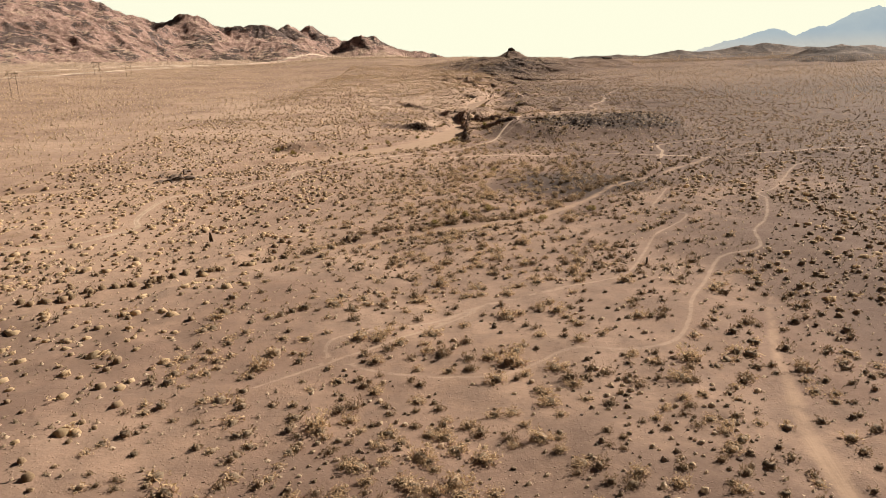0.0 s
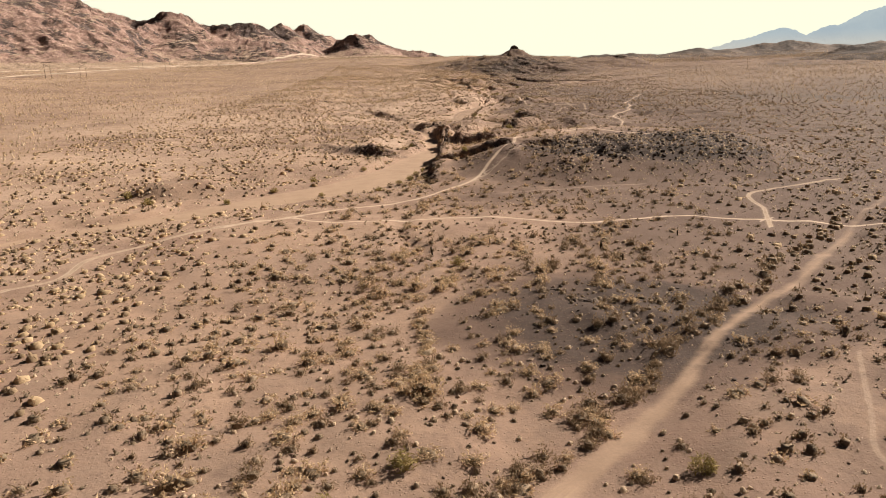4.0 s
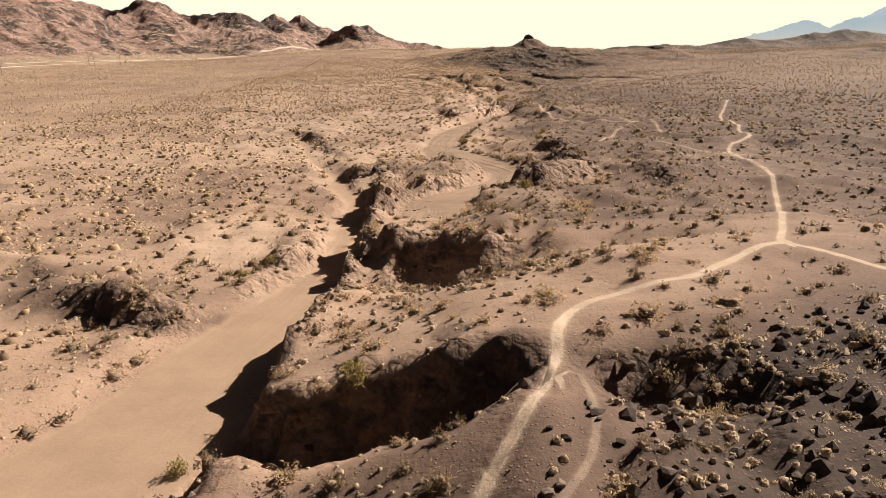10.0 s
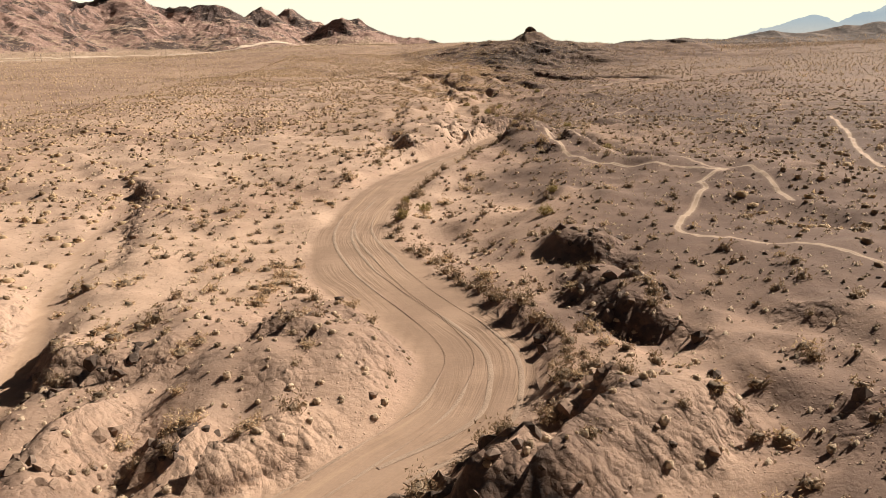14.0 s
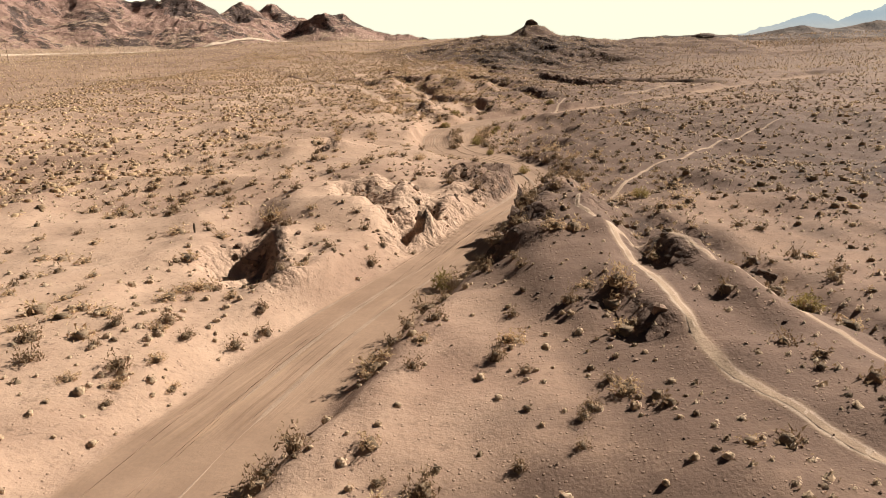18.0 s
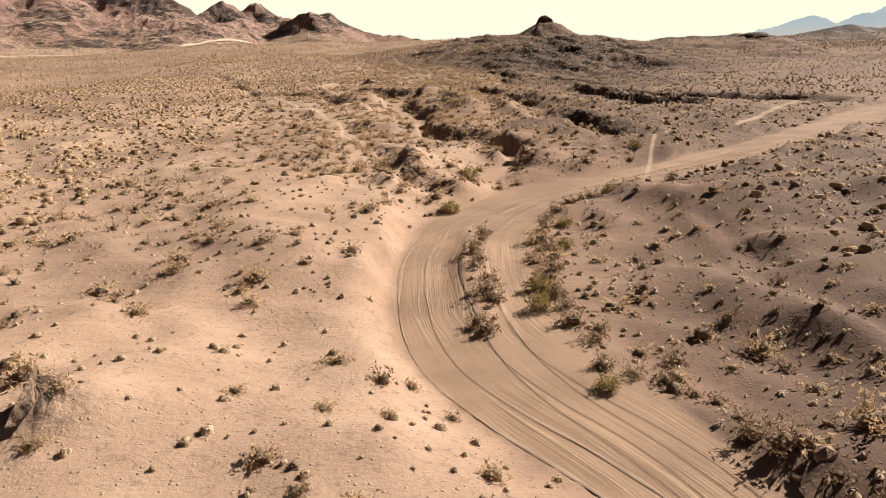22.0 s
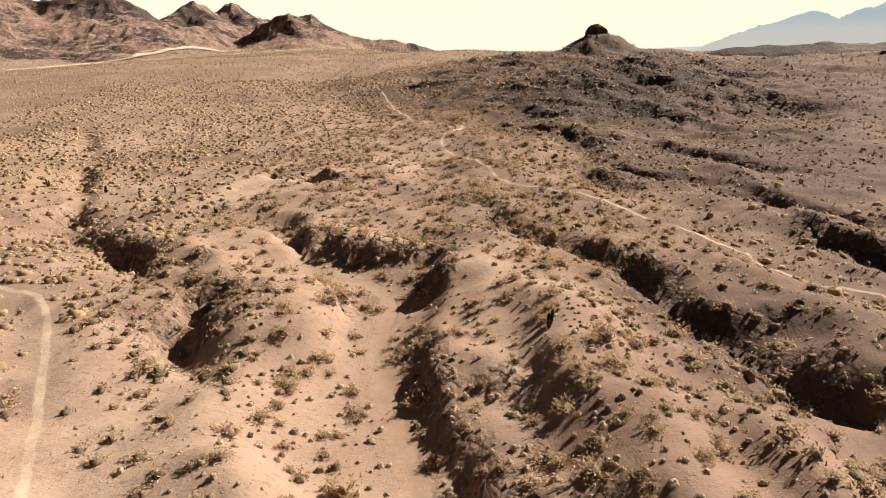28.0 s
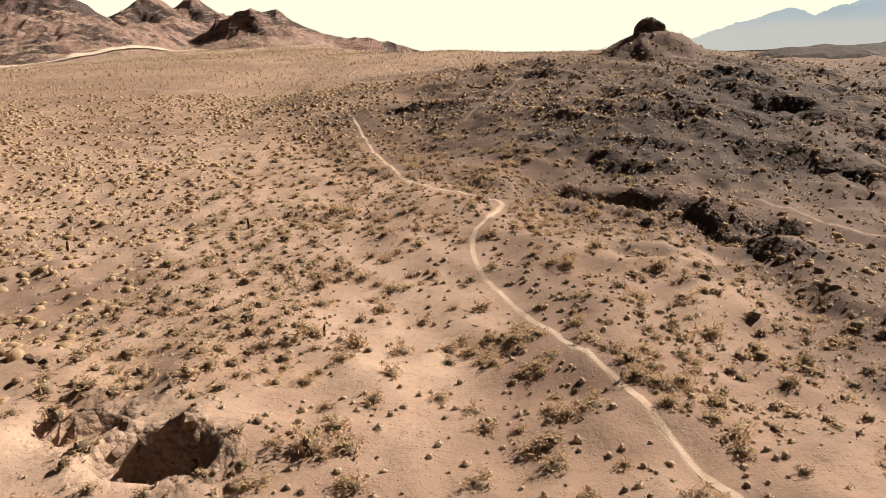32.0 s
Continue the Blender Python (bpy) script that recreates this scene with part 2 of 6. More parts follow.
def plant_material(name, a, b, c3, thin=0.2):
    """Leaves: three tones, told apart leaf by leaf and patch by patch; thin is the share of light that goes through."""
    n = Nodes(name)
    g = n.node("ShaderNodeNewGeometry")
    o = n.node("ShaderNodeObjectInfo").outputs["Random"]
    patch = n.noise(0.9, 2)
    r = n.math("FRACT", n.math("ADD", g.outputs["Random Per Island"], o))
    c = n.mix(r, a, b)
    c = n.mix(n.step(patch, 0.45, 0.65), c, c3)
    n.finish(c, 0.85, n.noise(15.0, 3, 0.7), 0.05, 1.0)
    tr = n.node("ShaderNodeBsdfTranslucent", {"Color": c})
    mx = n.node("ShaderNodeMixShader", {0: thin})
    out = n.t.nodes["Material Output"]
    n.t.links.new(n.bsdf.outputs[0], mx.inputs[1])
    n.t.links.new(tr.outputs[0], mx.inputs[2])
    n.t.links.new(mx.outputs[0], out.inputs["Surface"])
    return n.mat


M_GROUND = ground_material()
M_ROCK = rock_material("weathered_conglomerate", (0.27, 0.18, 0.13), (0.36, 0.25, 0.18), 1.3)
M_DARKROCK = rock_material("dark_weathered_rock", (0.12, 0.086, 0.068), (0.22, 0.156, 0.118), 2.2)
M_BASALT = rock_material("near_black_rubble", (0.078, 0.056, 0.045), (0.145, 0.104, 0.083), 3.0)
M_MOUNT = mountain_material()
M_HILL = rock_material("dark_hill_gravel", (0.12, 0.086, 0.07), (0.24, 0.168, 0.122), 0.35)
M_TRAIL = trail_material("trodden_dust", (0.46, 0.335, 0.245), (0.54, 0.40, 0.30))
M_FAINT = trail_material("faint_trodden_dust", (0.34, 0.243, 0.174), (0.42, 0.308, 0.22))
M_RUT = trail_material("rutted_sand", (0.285, 0.203, 0.148), (0.345, 0.248, 0.181))
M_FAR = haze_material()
M_CREO = plant_material("creosote_leaves", (0.24, 0.16, 0.093), (0.40, 0.272, 0.165), (0.29, 0.194, 0.115), 0.3)
M_GOLD = plant_material("golden_brush", (0.47, 0.322, 0.185), (0.66, 0.468, 0.285), (0.53, 0.366, 0.213), 0.4)
M_STEM = plant_material("dry_stems", (0.18, 0.125, 0.078), (0.30, 0.208, 0.135), (0.16, 0.11, 0.07), 0.0)
M_BURS = plant_material("straw_leaves", (0.45, 0.318, 0.205), (0.64, 0.475, 0.33), (0.50, 0.36, 0.235), 0.25)
M_BLACK = plant_material("dark_clump_leaves", (0.18, 0.124, 0.078), (0.33, 0.23, 0.145), (0.24, 0.165, 0.103), 0.15)
M_GREEN = plant_material("green_broom", (0.28, 0.205, 0.068), (0.46, 0.345, 0.14), (0.25, 0.185, 0.062), 0.3)
M_CACT = plant_material("cactus_skin", (0.05, 0.04, 0.026), (0.085, 0.062, 0.038), (0.06, 0.04, 0.03), 0.0)
M_POLE = plant_material("weathered_pole_wood", (0.16, 0.115, 0.085), (0.20, 0.145, 0.11), (0.14, 0.105, 0.08), 0.0)


# ---- smooth random fields ----
def lattice(ix, iy, seed):
    h = (ix.astype(np.int64) * 374761393 + iy.astype(np.int64) * 668265263 + seed * 974711) & 0x7FFFFFFF
    h = ((h ^ (h >> 13)) * 1274126177) & 0x7FFFFFFF
    return ((h ^ (h >> 16)) & 0xFFFF) / 32767.5 - 1.0


def vnoise(x, y, seed):
    ix, iy = np.floor(x), np.floor(y)
    fx, fy = x - ix, y - iy
    ux, uy = fx * fx * fx * (fx * (fx * 6 - 15) + 10), fy * fy * fy * (fy * (fy * 6 - 15) + 10)
    a, b = lattice(ix, iy, seed), lattice(ix + 1, iy, seed)
    c, d = lattice(ix, iy + 1, seed), lattice(ix + 1, iy + 1, seed)
    return (a + (b - a) * ux) * (1 - uy) + (c + (d - c) * ux) * uy


def fbm(x, y, size, octaves, seed, gain=0.5):
    out, amp, f, tot = np.zeros_like(x), 1.0, 1.0 / size, 0.0
    for k in range(octaves):
        ca, sa = math.cos(k * 0.7), math.sin(k * 0.7)
        out += amp * vnoise((x * ca - y * sa) * f + k * 17.3, (x * sa + y * ca) * f - k * 9.1, seed + k)
        tot += amp
        amp *= gain
        f *= 2.03
    return out / tot


def ridged(x, y, size, octaves, seed, gain=0.5):
    out, amp, f, tot = np.zeros_like(x), 1.0, 1.0 / size, 0.0
    for k in range(octaves):
        ca, sa = math.cos(k * 0.9), math.sin(k * 0.9)
        out += amp * (1 - 2 * np.abs(vnoise((x * ca - y * sa) * f + k * 7.7, (x * sa + y * ca) * f + k * 3.9, seed + k)))
        tot += amp
        amp *= gain
        f *= 2.1
    return out / tot


def smooth(v, lo, hi):
    s = np.clip((v - lo) / (hi - lo), 0.0, 1.0)
    return s * s * (3 - 2 * s)


# ---- the plan: lines on the ground (x, y, half width) ----
def line(pts, step=2.0):
    """A Catmull-Rom line through the points, at about even steps."""
    p = np.array(pts, float)
    p = np.vstack([2 * p[0] - p[1], p, 2 * p[-1] - p[-2]])
    out = []
    for i in range(1, len(p) - 2):
        n = max(1, int(np.hypot(*(p[i + 1] - p[i])[:2]) / step))
        for k in range(n):
            u = k / n
            a, b, c, d = p[i - 1:i + 3]
            out.append(0.5 * ((2 * b) + (c - a) * u + (2 * a - 5 * b + 4 * c - d) * u * u + (3 * b - a - 3 * c + d) * u ** 3))
    out.append(p[-2])
    return np.array(out)


SUN_X, SUN_Y = math.cos(radians(SUN_AZ)), math.sin(radians(SUN_AZ))   # towards the sun: banks on this side lie in shade


def near_line(x, y, pts, reach):
    """For the points within reach of the line: their index, distance, signed side distance, way along, the line's half width there, and how far they lie to its sunward side."""
    box = np.nonzero((x > pts[:, 0].min() - reach) & (x < pts[:, 0].max() + reach) & (y > pts[:, 1].min() - reach) & (y < pts[:, 1].max() + reach))[0]
    px, py = x[box], y[box]
    best = np.full(len(box), 1e9)
    side, along, hw, lee = np.zeros(len(box)), np.zeros(len(box)), np.zeros(len(box)), np.zeros(len(box))
    s0 = 0.0
    for a, b in zip(pts[:-1], pts[1:]):
        dx, dy = b[0] - a[0], b[1] - a[1]
        ln = math.hypot(dx, dy) + 1e-9
        q = np.nonzero((py > min(a[1], b[1]) - reach) & (py < max(a[1], b[1]) + reach))[0]
        u = np.clip(((px[q] - a[0]) * dx + (py[q] - a[1]) * dy) / ln ** 2, 0, 1)
        ex, ey = px[q] - a[0] - u * dx, py[q] - a[1] - u * dy
        d = np.hypot(ex, ey)
        m = d < best[q]
        qq = q[m]
        best[qq] = d[m]
        side[qq] = d[m] * np.sign(ex[m] * dy - ey[m] * dx)
        along[qq] = s0 + u[m] * ln
        hw[qq] = a[2] + u[m] * (b[2] - a[2])
        lee[qq] = ((ex * SUN_X + ey * SUN_Y)[m]) / (d[m] + 1e-6)
        s0 += ln
    return box, best, side, along, hw, lee


WASH_WEST = [(-120, 104, 1.5), (-75, 119, 2), (-52, 130, 2.2), (-30, 148, 2.6), (-13, 162, 5), (-4.5, 170.5, 5.6), (1, 182, 4.6), (2.6, 192, 3.5), (4.5, 202, 2.5),
             (6.2, 211, 1.8), (5.8, 222, 1.5), (4.7, 235, 1.4), (2.1, 242, 1.3), (0.5, 250, 1.0), (-4.3, 261, 0.6), (-8.6, 275, 0.3), (-14, 295, 0.1)]
WASH_MAIN = [(10.5, 219, 2), (13.5, 225, 3.5), (14, 232, 4), (16.2, 236.3, 2.6), (19.2, 240.6, 1.9), (22.3, 244, 2.8), (23.3, 250.5, 3.0), (20.3, 257, 3.6), (16.5, 264, 3.9),
             (13.5, 273, 3.2), (13.3, 282, 2.6), (15, 294, 2.8), (19.5, 309, 3), (24.3, 320, 2.8), (29, 332, 2.3), (32.8, 340, 2.4), (34, 347, 2.4), (32, 358, 2.9),
             (26.5, 368, 3.8), (25, 378, 3.9), (25.8, 388, 4.1), (29, 396, 4), (34.5, 402, 3.8), (43.5, 408.5, 3.4), (56, 419, 3.2), (68, 431, 3.4), (78, 440, 4),
             (100, 462, 4), (130, 490, 4)]
WASH_SOUTH = [(-110, 20, 0.3), (-45, 52, 0.6), (-24.5, 64.5, 0.8), (-15.4, 72, 0.8), (-3, 81, 0.9), (8.5, 85, 1.0), (15, 91, 1.0), (26, 105, 0.8), (40.7, 122, 0.8), (57.6, 143, 0.6), (80, 168, 0.3), (120, 200, 0.1)]
WASH_NORTH = [(27.8, 408, 1.2), (30.4, 414, 0.9), (31, 419, 0.7), (30, 423, 0.5), (26.5, 430, 0.5), (21.6, 438, 0.5), (20.4, 445, 0.5), (20.5, 453, 0.5), (19.2, 459, 0.5), (16.9, 466, 0.6),
              (15, 475, 0.5), (15.5, 481.7, 0.5), (13.3, 487.5, 0.45), (9.1, 489.8, 0.4), (5.6, 498, 0.35), (2.7, 505, 0.1)]
ROAD_SOUTH = [(15, 5, 1.0), (17.4, 22, 1.0), (18.5, 32, 0.9), (21, 41, 0.7), (23.4, 48, 0.6), (26, 54, 0.4), (30.3, 59.7, 0.2), (37, 64.5, 0.2), (46, 72, 0.2), (70, 90, 0.3), (110, 112, 0.3)]
ROAD_SIDE = [(35.5, 357, 0.5), (38, 358.8, 0.4), (41.6, 362, 0.4), (42.1, 370, 0.35), (41.6, 380, 0.3), (41.4, 390, 0.3), (42.5, 402, 0.4)]
# name, line, depth, width of the bank, sand bed, rutted
WASHES = [(line(WASH_WEST), 1.5, 1.6, 1, 0.25), (line(WASH_MAIN), 1.5, 1.3, 1, 1.0), (line(WASH_SOUTH), 0.45, 2.5, 1, 0.9), (line(WASH_NORTH), 1.7, 4.5, 1, 0.2),
          (line(ROAD_SOUTH), 0.25, 1.5, 1, 0.45), (line(ROAD_SIDE), 0.3, 1.2, 1, 0.9)]

# narrow gullies: (x, y, half width of the floor), depth, bank width
GULLIES = []
GULLIES += [
    ([(3.5, 184.2, 1.0), (8, 182, 1.3), (11, 181.3, 1.3), (14, 181, 1.1), (16.5, 180.8, 0.8), (18.2, 180.7, 0.2)], 3.3, 1.2),
    ([(6.5, 203, 0.7), (11, 202.4, 0.7), (16, 202.6, 0.7), (21, 204, 0.6), (27, 204.5, 0.4), (33, 203, 0.2)], 1.2, 2.2),
    ([(5.3, 472, 0.4), (2.7, 479.6, 0.5), (2, 485, 0.5), (-3.5, 491, 0.5), (-12, 500, 0.5), (-22, 514, 0.4), (-33, 540, 0.3), (-48, 575, 0.2)], 2.3, 2.4),
]
GULLIES += [
    ([(46, 434, 0.3), (43, 444, 0.5), (40.4, 451, 0.5), (39.6, 461, 0.5), (35.5, 471, 0.5), (32.5, 480, 0.5), (32.2, 486.5, 0.4), (29.2, 491.5, 0.4), (25.2, 497, 0.3), (22.3, 508, 0.2)], 1.7, 2.4),
    ([(90, 468, 1.2), (72, 484, 1.0), (64.5, 494, 1.0), (59, 504, 1.0), (55, 515, 0.9), (51.5, 522, 0.8), (46.5, 526, 0.7), (41.5, 531, 0.7), (40, 541, 0.7), (40.5, 552, 0.7), (40, 562, 0.6), (36.5, 570, 0.5), (31, 573, 0.2)], 2.6, 2.8),
]
GULLIES += [
    ([(21.8, 180.4, 0.3), (23.6, 180.1, 0.9), (26, 179.6, 0.8), (28.5, 179.2, 0.2)], 1.3, 1.6),
    ([(66, 528, 0.4), (58, 540, 0.5), (53.5, 547, 0.5), (51, 556, 0.4), (45, 558, 0.3)], 1.8, 2.4),
    ([(23.5, 397.5, 0.4), (22, 401, 0.4), (20, 404, 0.4), (18.2, 408, 0.4), (17.2, 413, 0.3), (17, 418, 0.3), (14.2, 424, 0.2)], 1.8, 2.0),
    ([(4, 139, 0.2), (3.6, 133, 0.3), (5.2, 128, 0.3), (8.2, 123, 0.3), (8.6, 117, 0.3)], 0.8, 0.9),
    ([(12.5, 319, 0.4), (12.6, 324, 0.5), (11.5, 330, 0.4), (9.5, 337, 0.2)], 0.9, 1.3),
]
GULLIES += [
    ([(44.5, 303, 0.3), (42.5, 311, 0.4), (40.5, 319, 0.4), (39, 325, 0.3)], 0.9, 1.2), ([(17.6, 425, 0.3), (13.5, 431, 0.3), (12, 440, 0.2)], 1.2, 1.6),
    ([(21.8, 325, 0.2), (22.3, 327.5, 0.4), (22.4, 330, 0.2)], 4.3, 0.7), ([(24.3, 329.5, 0.2), (24.6, 331.5, 0.35), (24.4, 333, 0.2)], 4.2, 0.6),
    ([(12.8, 324, 0.2), (14, 321, 0.4), (15, 318.5, 0.2)], 4.3, 0.7), ([(15.0, 317, 0.2), (15.8, 315.4, 0.35)], 4.2, 0.6),
    ([(30.4, 262.5, 0.2), (31.6, 260.8, 0.5), (32.8, 259.6, 0.2)], 1.8, 0.7),
]
GULLIES += [
    ([(30.2, 252.8, 0.2), (31.4, 251.0, 0.55), (32.8, 249.4, 0.3)], 1.8, 0.9), ([(2.2, 524.0, 0.3), (3.8, 524.6, 0.7), (5.4, 523.9, 0.3)], 5.2, 0.6),
    ([(-2.0, 527.4, 0.3), (-0.6, 527.4, 0.55), (0.6, 527.0, 0.3)], 4.6, 0.55),
]
# trodden single tracks: points, half width, how worn
TRAILS = []
TRAILS += [
    ([(10.2, 57.9), (2.8, 54.4), (-1.2, 51.1), (-5.8, 49.8), (-8.1, 48.4), (-8.4, 46.4), (-7.6, 44.9), (-5.2, 43.4), (-1.9, 42.3), (2.1, 41.6), (4.7, 42.6), (8, 45.1), (11.1, 45.1)], 0.2, 0.45),
    ([(-12, 41), (0.8, 51.7), (2, 53.9), (3.6, 55.1), (6.6, 56.3), (9.8, 58.1), (13.1, 59.5), (15.7, 60.7), (17.6, 63.6), (20, 68.8), (23.1, 75.4), (28.4, 82.1), (29.2, 85.4), (27, 89.6), (28.7, 93.7), (32, 100.7)], 0.2, 0.45),
]
TRAILS += [
    ([(11.1, 45.1), (13.8, 45.1), (16.2, 46.6), (18.4, 50.7), (19.8, 54.3), (22.4, 58.8), (26.7, 66.2), (30.9, 68.3), (32.2, 70.3), (33.8, 75.5), (37.5, 81), (42.2, 91.7), (42.6, 95.2), (47.1, 99.7), (57.5, 116.3), (62.2, 121.9)], 0.22, 0.5),
    ([(-75, 66), (-49.3, 77.6), (-42.9, 80), (-40.2, 84.1), (-38.4, 88.2), (-40.4, 93.9), (-40.4, 105.7), (-34.7, 109.1), (-30.8, 112.1), (-28.5, 117.1), (-25.4, 120.5), (-25.6, 127.5), (-22.4, 132.1), (-18.8, 136.5), (-16.3, 138.7)], 0.45, 0.85),
]
TRAILS += [
    ([(-16.3, 138.7), (-9.7, 141.6), (-5.8, 139.4), (4.1, 138.8), (8.6, 139), (15.5, 137.2), (19.5, 135), (23, 134.4), (29.9, 136.7), (33.8, 137), (36.9, 135.4), (41.6, 134.9), (55, 133), (80, 136)], 0.34, 0.95),
    ([(-16.1, 138.3), (-8.3, 143), (-3.8, 146.4), (2.8, 150.3), (6, 153), (8.5, 156.5), (10.8, 160.2), (12.6, 164.2), (14.4, 168.6), (16.3, 173.2), (17.6, 176.2), (18.8, 179.2), (19.7, 181.8), (20.1, 184), (20.9, 186.2), (22.2, 187.8), (23.7, 189), (26.1, 189.8), (28.2, 191), (31.8, 194.6), (35.4, 197.8)], 0.36, 1.0),
]
TRAILS += [
    ([(11.8, 161.5), (15.2, 167), (18.2, 172.2), (19.9, 175.1), (20.6, 178.7), (20.3, 182.5)], 0.2, 0.45),
    ([(44, 178), (41, 184), (37.7, 191.3), (36.3, 195.2), (35.4, 197.8), (37.1, 201.7), (42, 213), (45.5, 221), (49.6, 232), (51.8, 240), (52, 250), (54.5, 258), (59.6, 264), (61, 272), (64.5, 282), (65.5, 293), (73, 312), (82, 335)], 0.34, 0.95),
    ([(40.7, 132.1), (42.4, 137.2), (43.6, 140.9), (44.6, 147.2), (49.1, 150.9), (60, 156)], 0.34, 0.8),
    ([(15.5, 153.7), (18.9, 154.3), (24.1, 154.8), (27, 155.5), (30.6, 155.8), (34.4, 156.2)], 0.28, 0.35),
]
TRAILS += [
    ([(53, 250), (47.6, 257), (44, 262.3), (42.4, 263.5), (38.9, 264.8), (38.3, 267.8), (39.1, 270.5), (43.1, 278.5), (44.6, 281.3), (44.9, 284.7), (49.5, 289.5), (51.2, 289.2), (50.9, 284.2), (49.8, 276)], 0.32, 0.8),
    ([(45.5, 301.1), (47.6, 291.4), (49.5, 289.5)], 0.32, 0.6),
    ([(48, 289), (41.1, 294.1), (38.7, 296), (37.2, 298), (35.8, 302), (35.4, 306.3), (35.3, 312), (35, 317), (34.5, 321.3)], 0.34, 0.9),
    ([(34.5, 321.3), (33.8, 323.7), (34, 325.8), (35.6, 329.9), (36.9, 332.2), (38.3, 334.9), (43.5, 345.7), (49.8, 353.5), (52.5, 358.6), (60.7, 368.3), (70, 378)], 0.2, 0.9),
]
TRAILS += [
    ([(35, 319.9), (37.1, 317.2), (38.2, 314.8), (40.2, 309.5), (41.5, 303)], 0.3, 0.7), ([(41.4, 402), (42.3, 406), (44.5, 413), (48.6, 425.5), (52, 432)], 0.26, 0.75),
    ([(62, 436), (64.9, 440.1), (76, 456.1), (86, 467.9)], 0.5, 0.7),
    ([(21.5, 416.6), (17.8, 423.5), (13, 430), (10.9, 434), (10.5, 437.6), (9.4, 443), (6.8, 450), (0.3, 464.5), (-7.5, 480.6), (-13, 485.2)], 0.34, 1.0),
]
TRAILS += [
    ([(70, 462), (45.7, 483.7), (42.7, 489.8), (39.3, 497.8), (35.2, 505.4), (33.4, 509.1), (30.1, 513.5), (28.2, 517), (26, 521.2), (24.6, 528.5), (22.9, 533.6), (20.4, 543), (19.3, 548), (19.7, 554), (22.5, 561.8), (22.4, 564.8), (14.5, 576), (10.2, 591), (5, 615)], 0.27, 1.0),
    ([(48.4, 567.2), (52.6, 559.3), (59.3, 548.9)], 0.4, 0.5), ([(22.4, 606), (28, 618), (36, 634)], 0.3, 0.35),
    ([(-300, 430), (-285, 520), (-275, 620), (-262, 700), (-247, 790), (-230, 870), (-202, 930), (-164, 985), (-128, 1020)], 2.4, 0.95),
]
TRAILS += [
    ([(-380, 560), (-335, 640), (-315, 700), (-290, 760), (-258, 815)], 1.6, 0.8),
]
# mounds and benches: x, y, reach along its axis, across, turn in degrees, height, share of the reach that is slope
MOUNDS = []
MOUNDS += [
    (35.5, 377, 9.5, 25, 0, -1.1, 0.6), (24.5, 285, 8, 25, -10, -0.9, 0.6), (44, 402.5, 13, 6, 30, -0.9, 0.7), (-18, 174, 16, 8, 25, -0.8, 0.7),
    (16, 305, 5, 12, -15, -0.5, 0.8), (36, 184, 36, 30, 0, 3.4, 0.55), (14.5, 212.5, 8, 8.3, 3, 1.6, 0.35), (25, 213, 12, 10, 0, 1.2, 0.9), (37, 210, 14, 12, 0, 1.6, 0.9),
    (-0.6, 194.5, 6, 3.4, 40, 0.5, 1.0), (2.0, 203.5, 5.0, 3.0, 65, 0.6, 1.0), (-9, 200.5, 8, 3, -15, 0.8, 0.9), (-20, 208, 11, 4, -10, 0.8, 0.9),
]
MOUNDS += [
    (8.4, 224, 2.0, 13, 3, 1.9, 0.7), (8.3, 238, 2.8, 8.0, 6, 1.2, 0.8), (13.6, 248.5, 6.2, 6.5, -20, 0.9, 0.7), (8.5, 254, 5, 5, 0, 0.8, 0.8),
    (12.5, 229.5, 1.0, 1.6, 20, 1.5, 0.8), (11.0, 226, 0.9, 1.2, 0, 1.2, 0.8), (25.5, 237.6, 7.0, 3.2, 30, 1.2, 0.8), (31, 243, 5.5, 6, 0, 1.2, 0.8),
    (31.6, 256, 3.6, 5.5, 0, 1.1, 0.7), (31.0, 265, 3.0, 4.0, 15, 1.3, 0.6), (38, 238, 9, 5, 20, 1.2, 0.9), (30.5, 226.5, 5, 3, 10, 1.0, 0.8),
]
MOUNDS += [
    (33.0, 322, 5.6, 15, -8, 1.7, 0.7), (34.0, 335.5, 2.4, 6.0, -20, 1.3, 0.6), (38.6, 313, 2.0, 8, 12, 0.9, 0.8), (17.5, 329, 5.0, 5.5, 25, 0.9, 0.9),
    (23.0, 335.5, 3.6, 3.2, 20, 0.9, 0.9), (27.2, 346.5, 2.8, 2.4, 30, 1.7, 0.8), (20, 348, 7, 8, 0, 0.8, 0.9), (15.5, 381, 7, 12, -8, 0.8, 0.9),
    (7, 366, 8, 8, 0, 0.9, 0.9), (20.5, 406, 3.0, 7, -20, 1.2, 0.9), (33.0, 428, 4.0, 8, -25, 1.0, 0.9), (24.5, 416, 3, 6, -30, 1.0, 0.9),
]
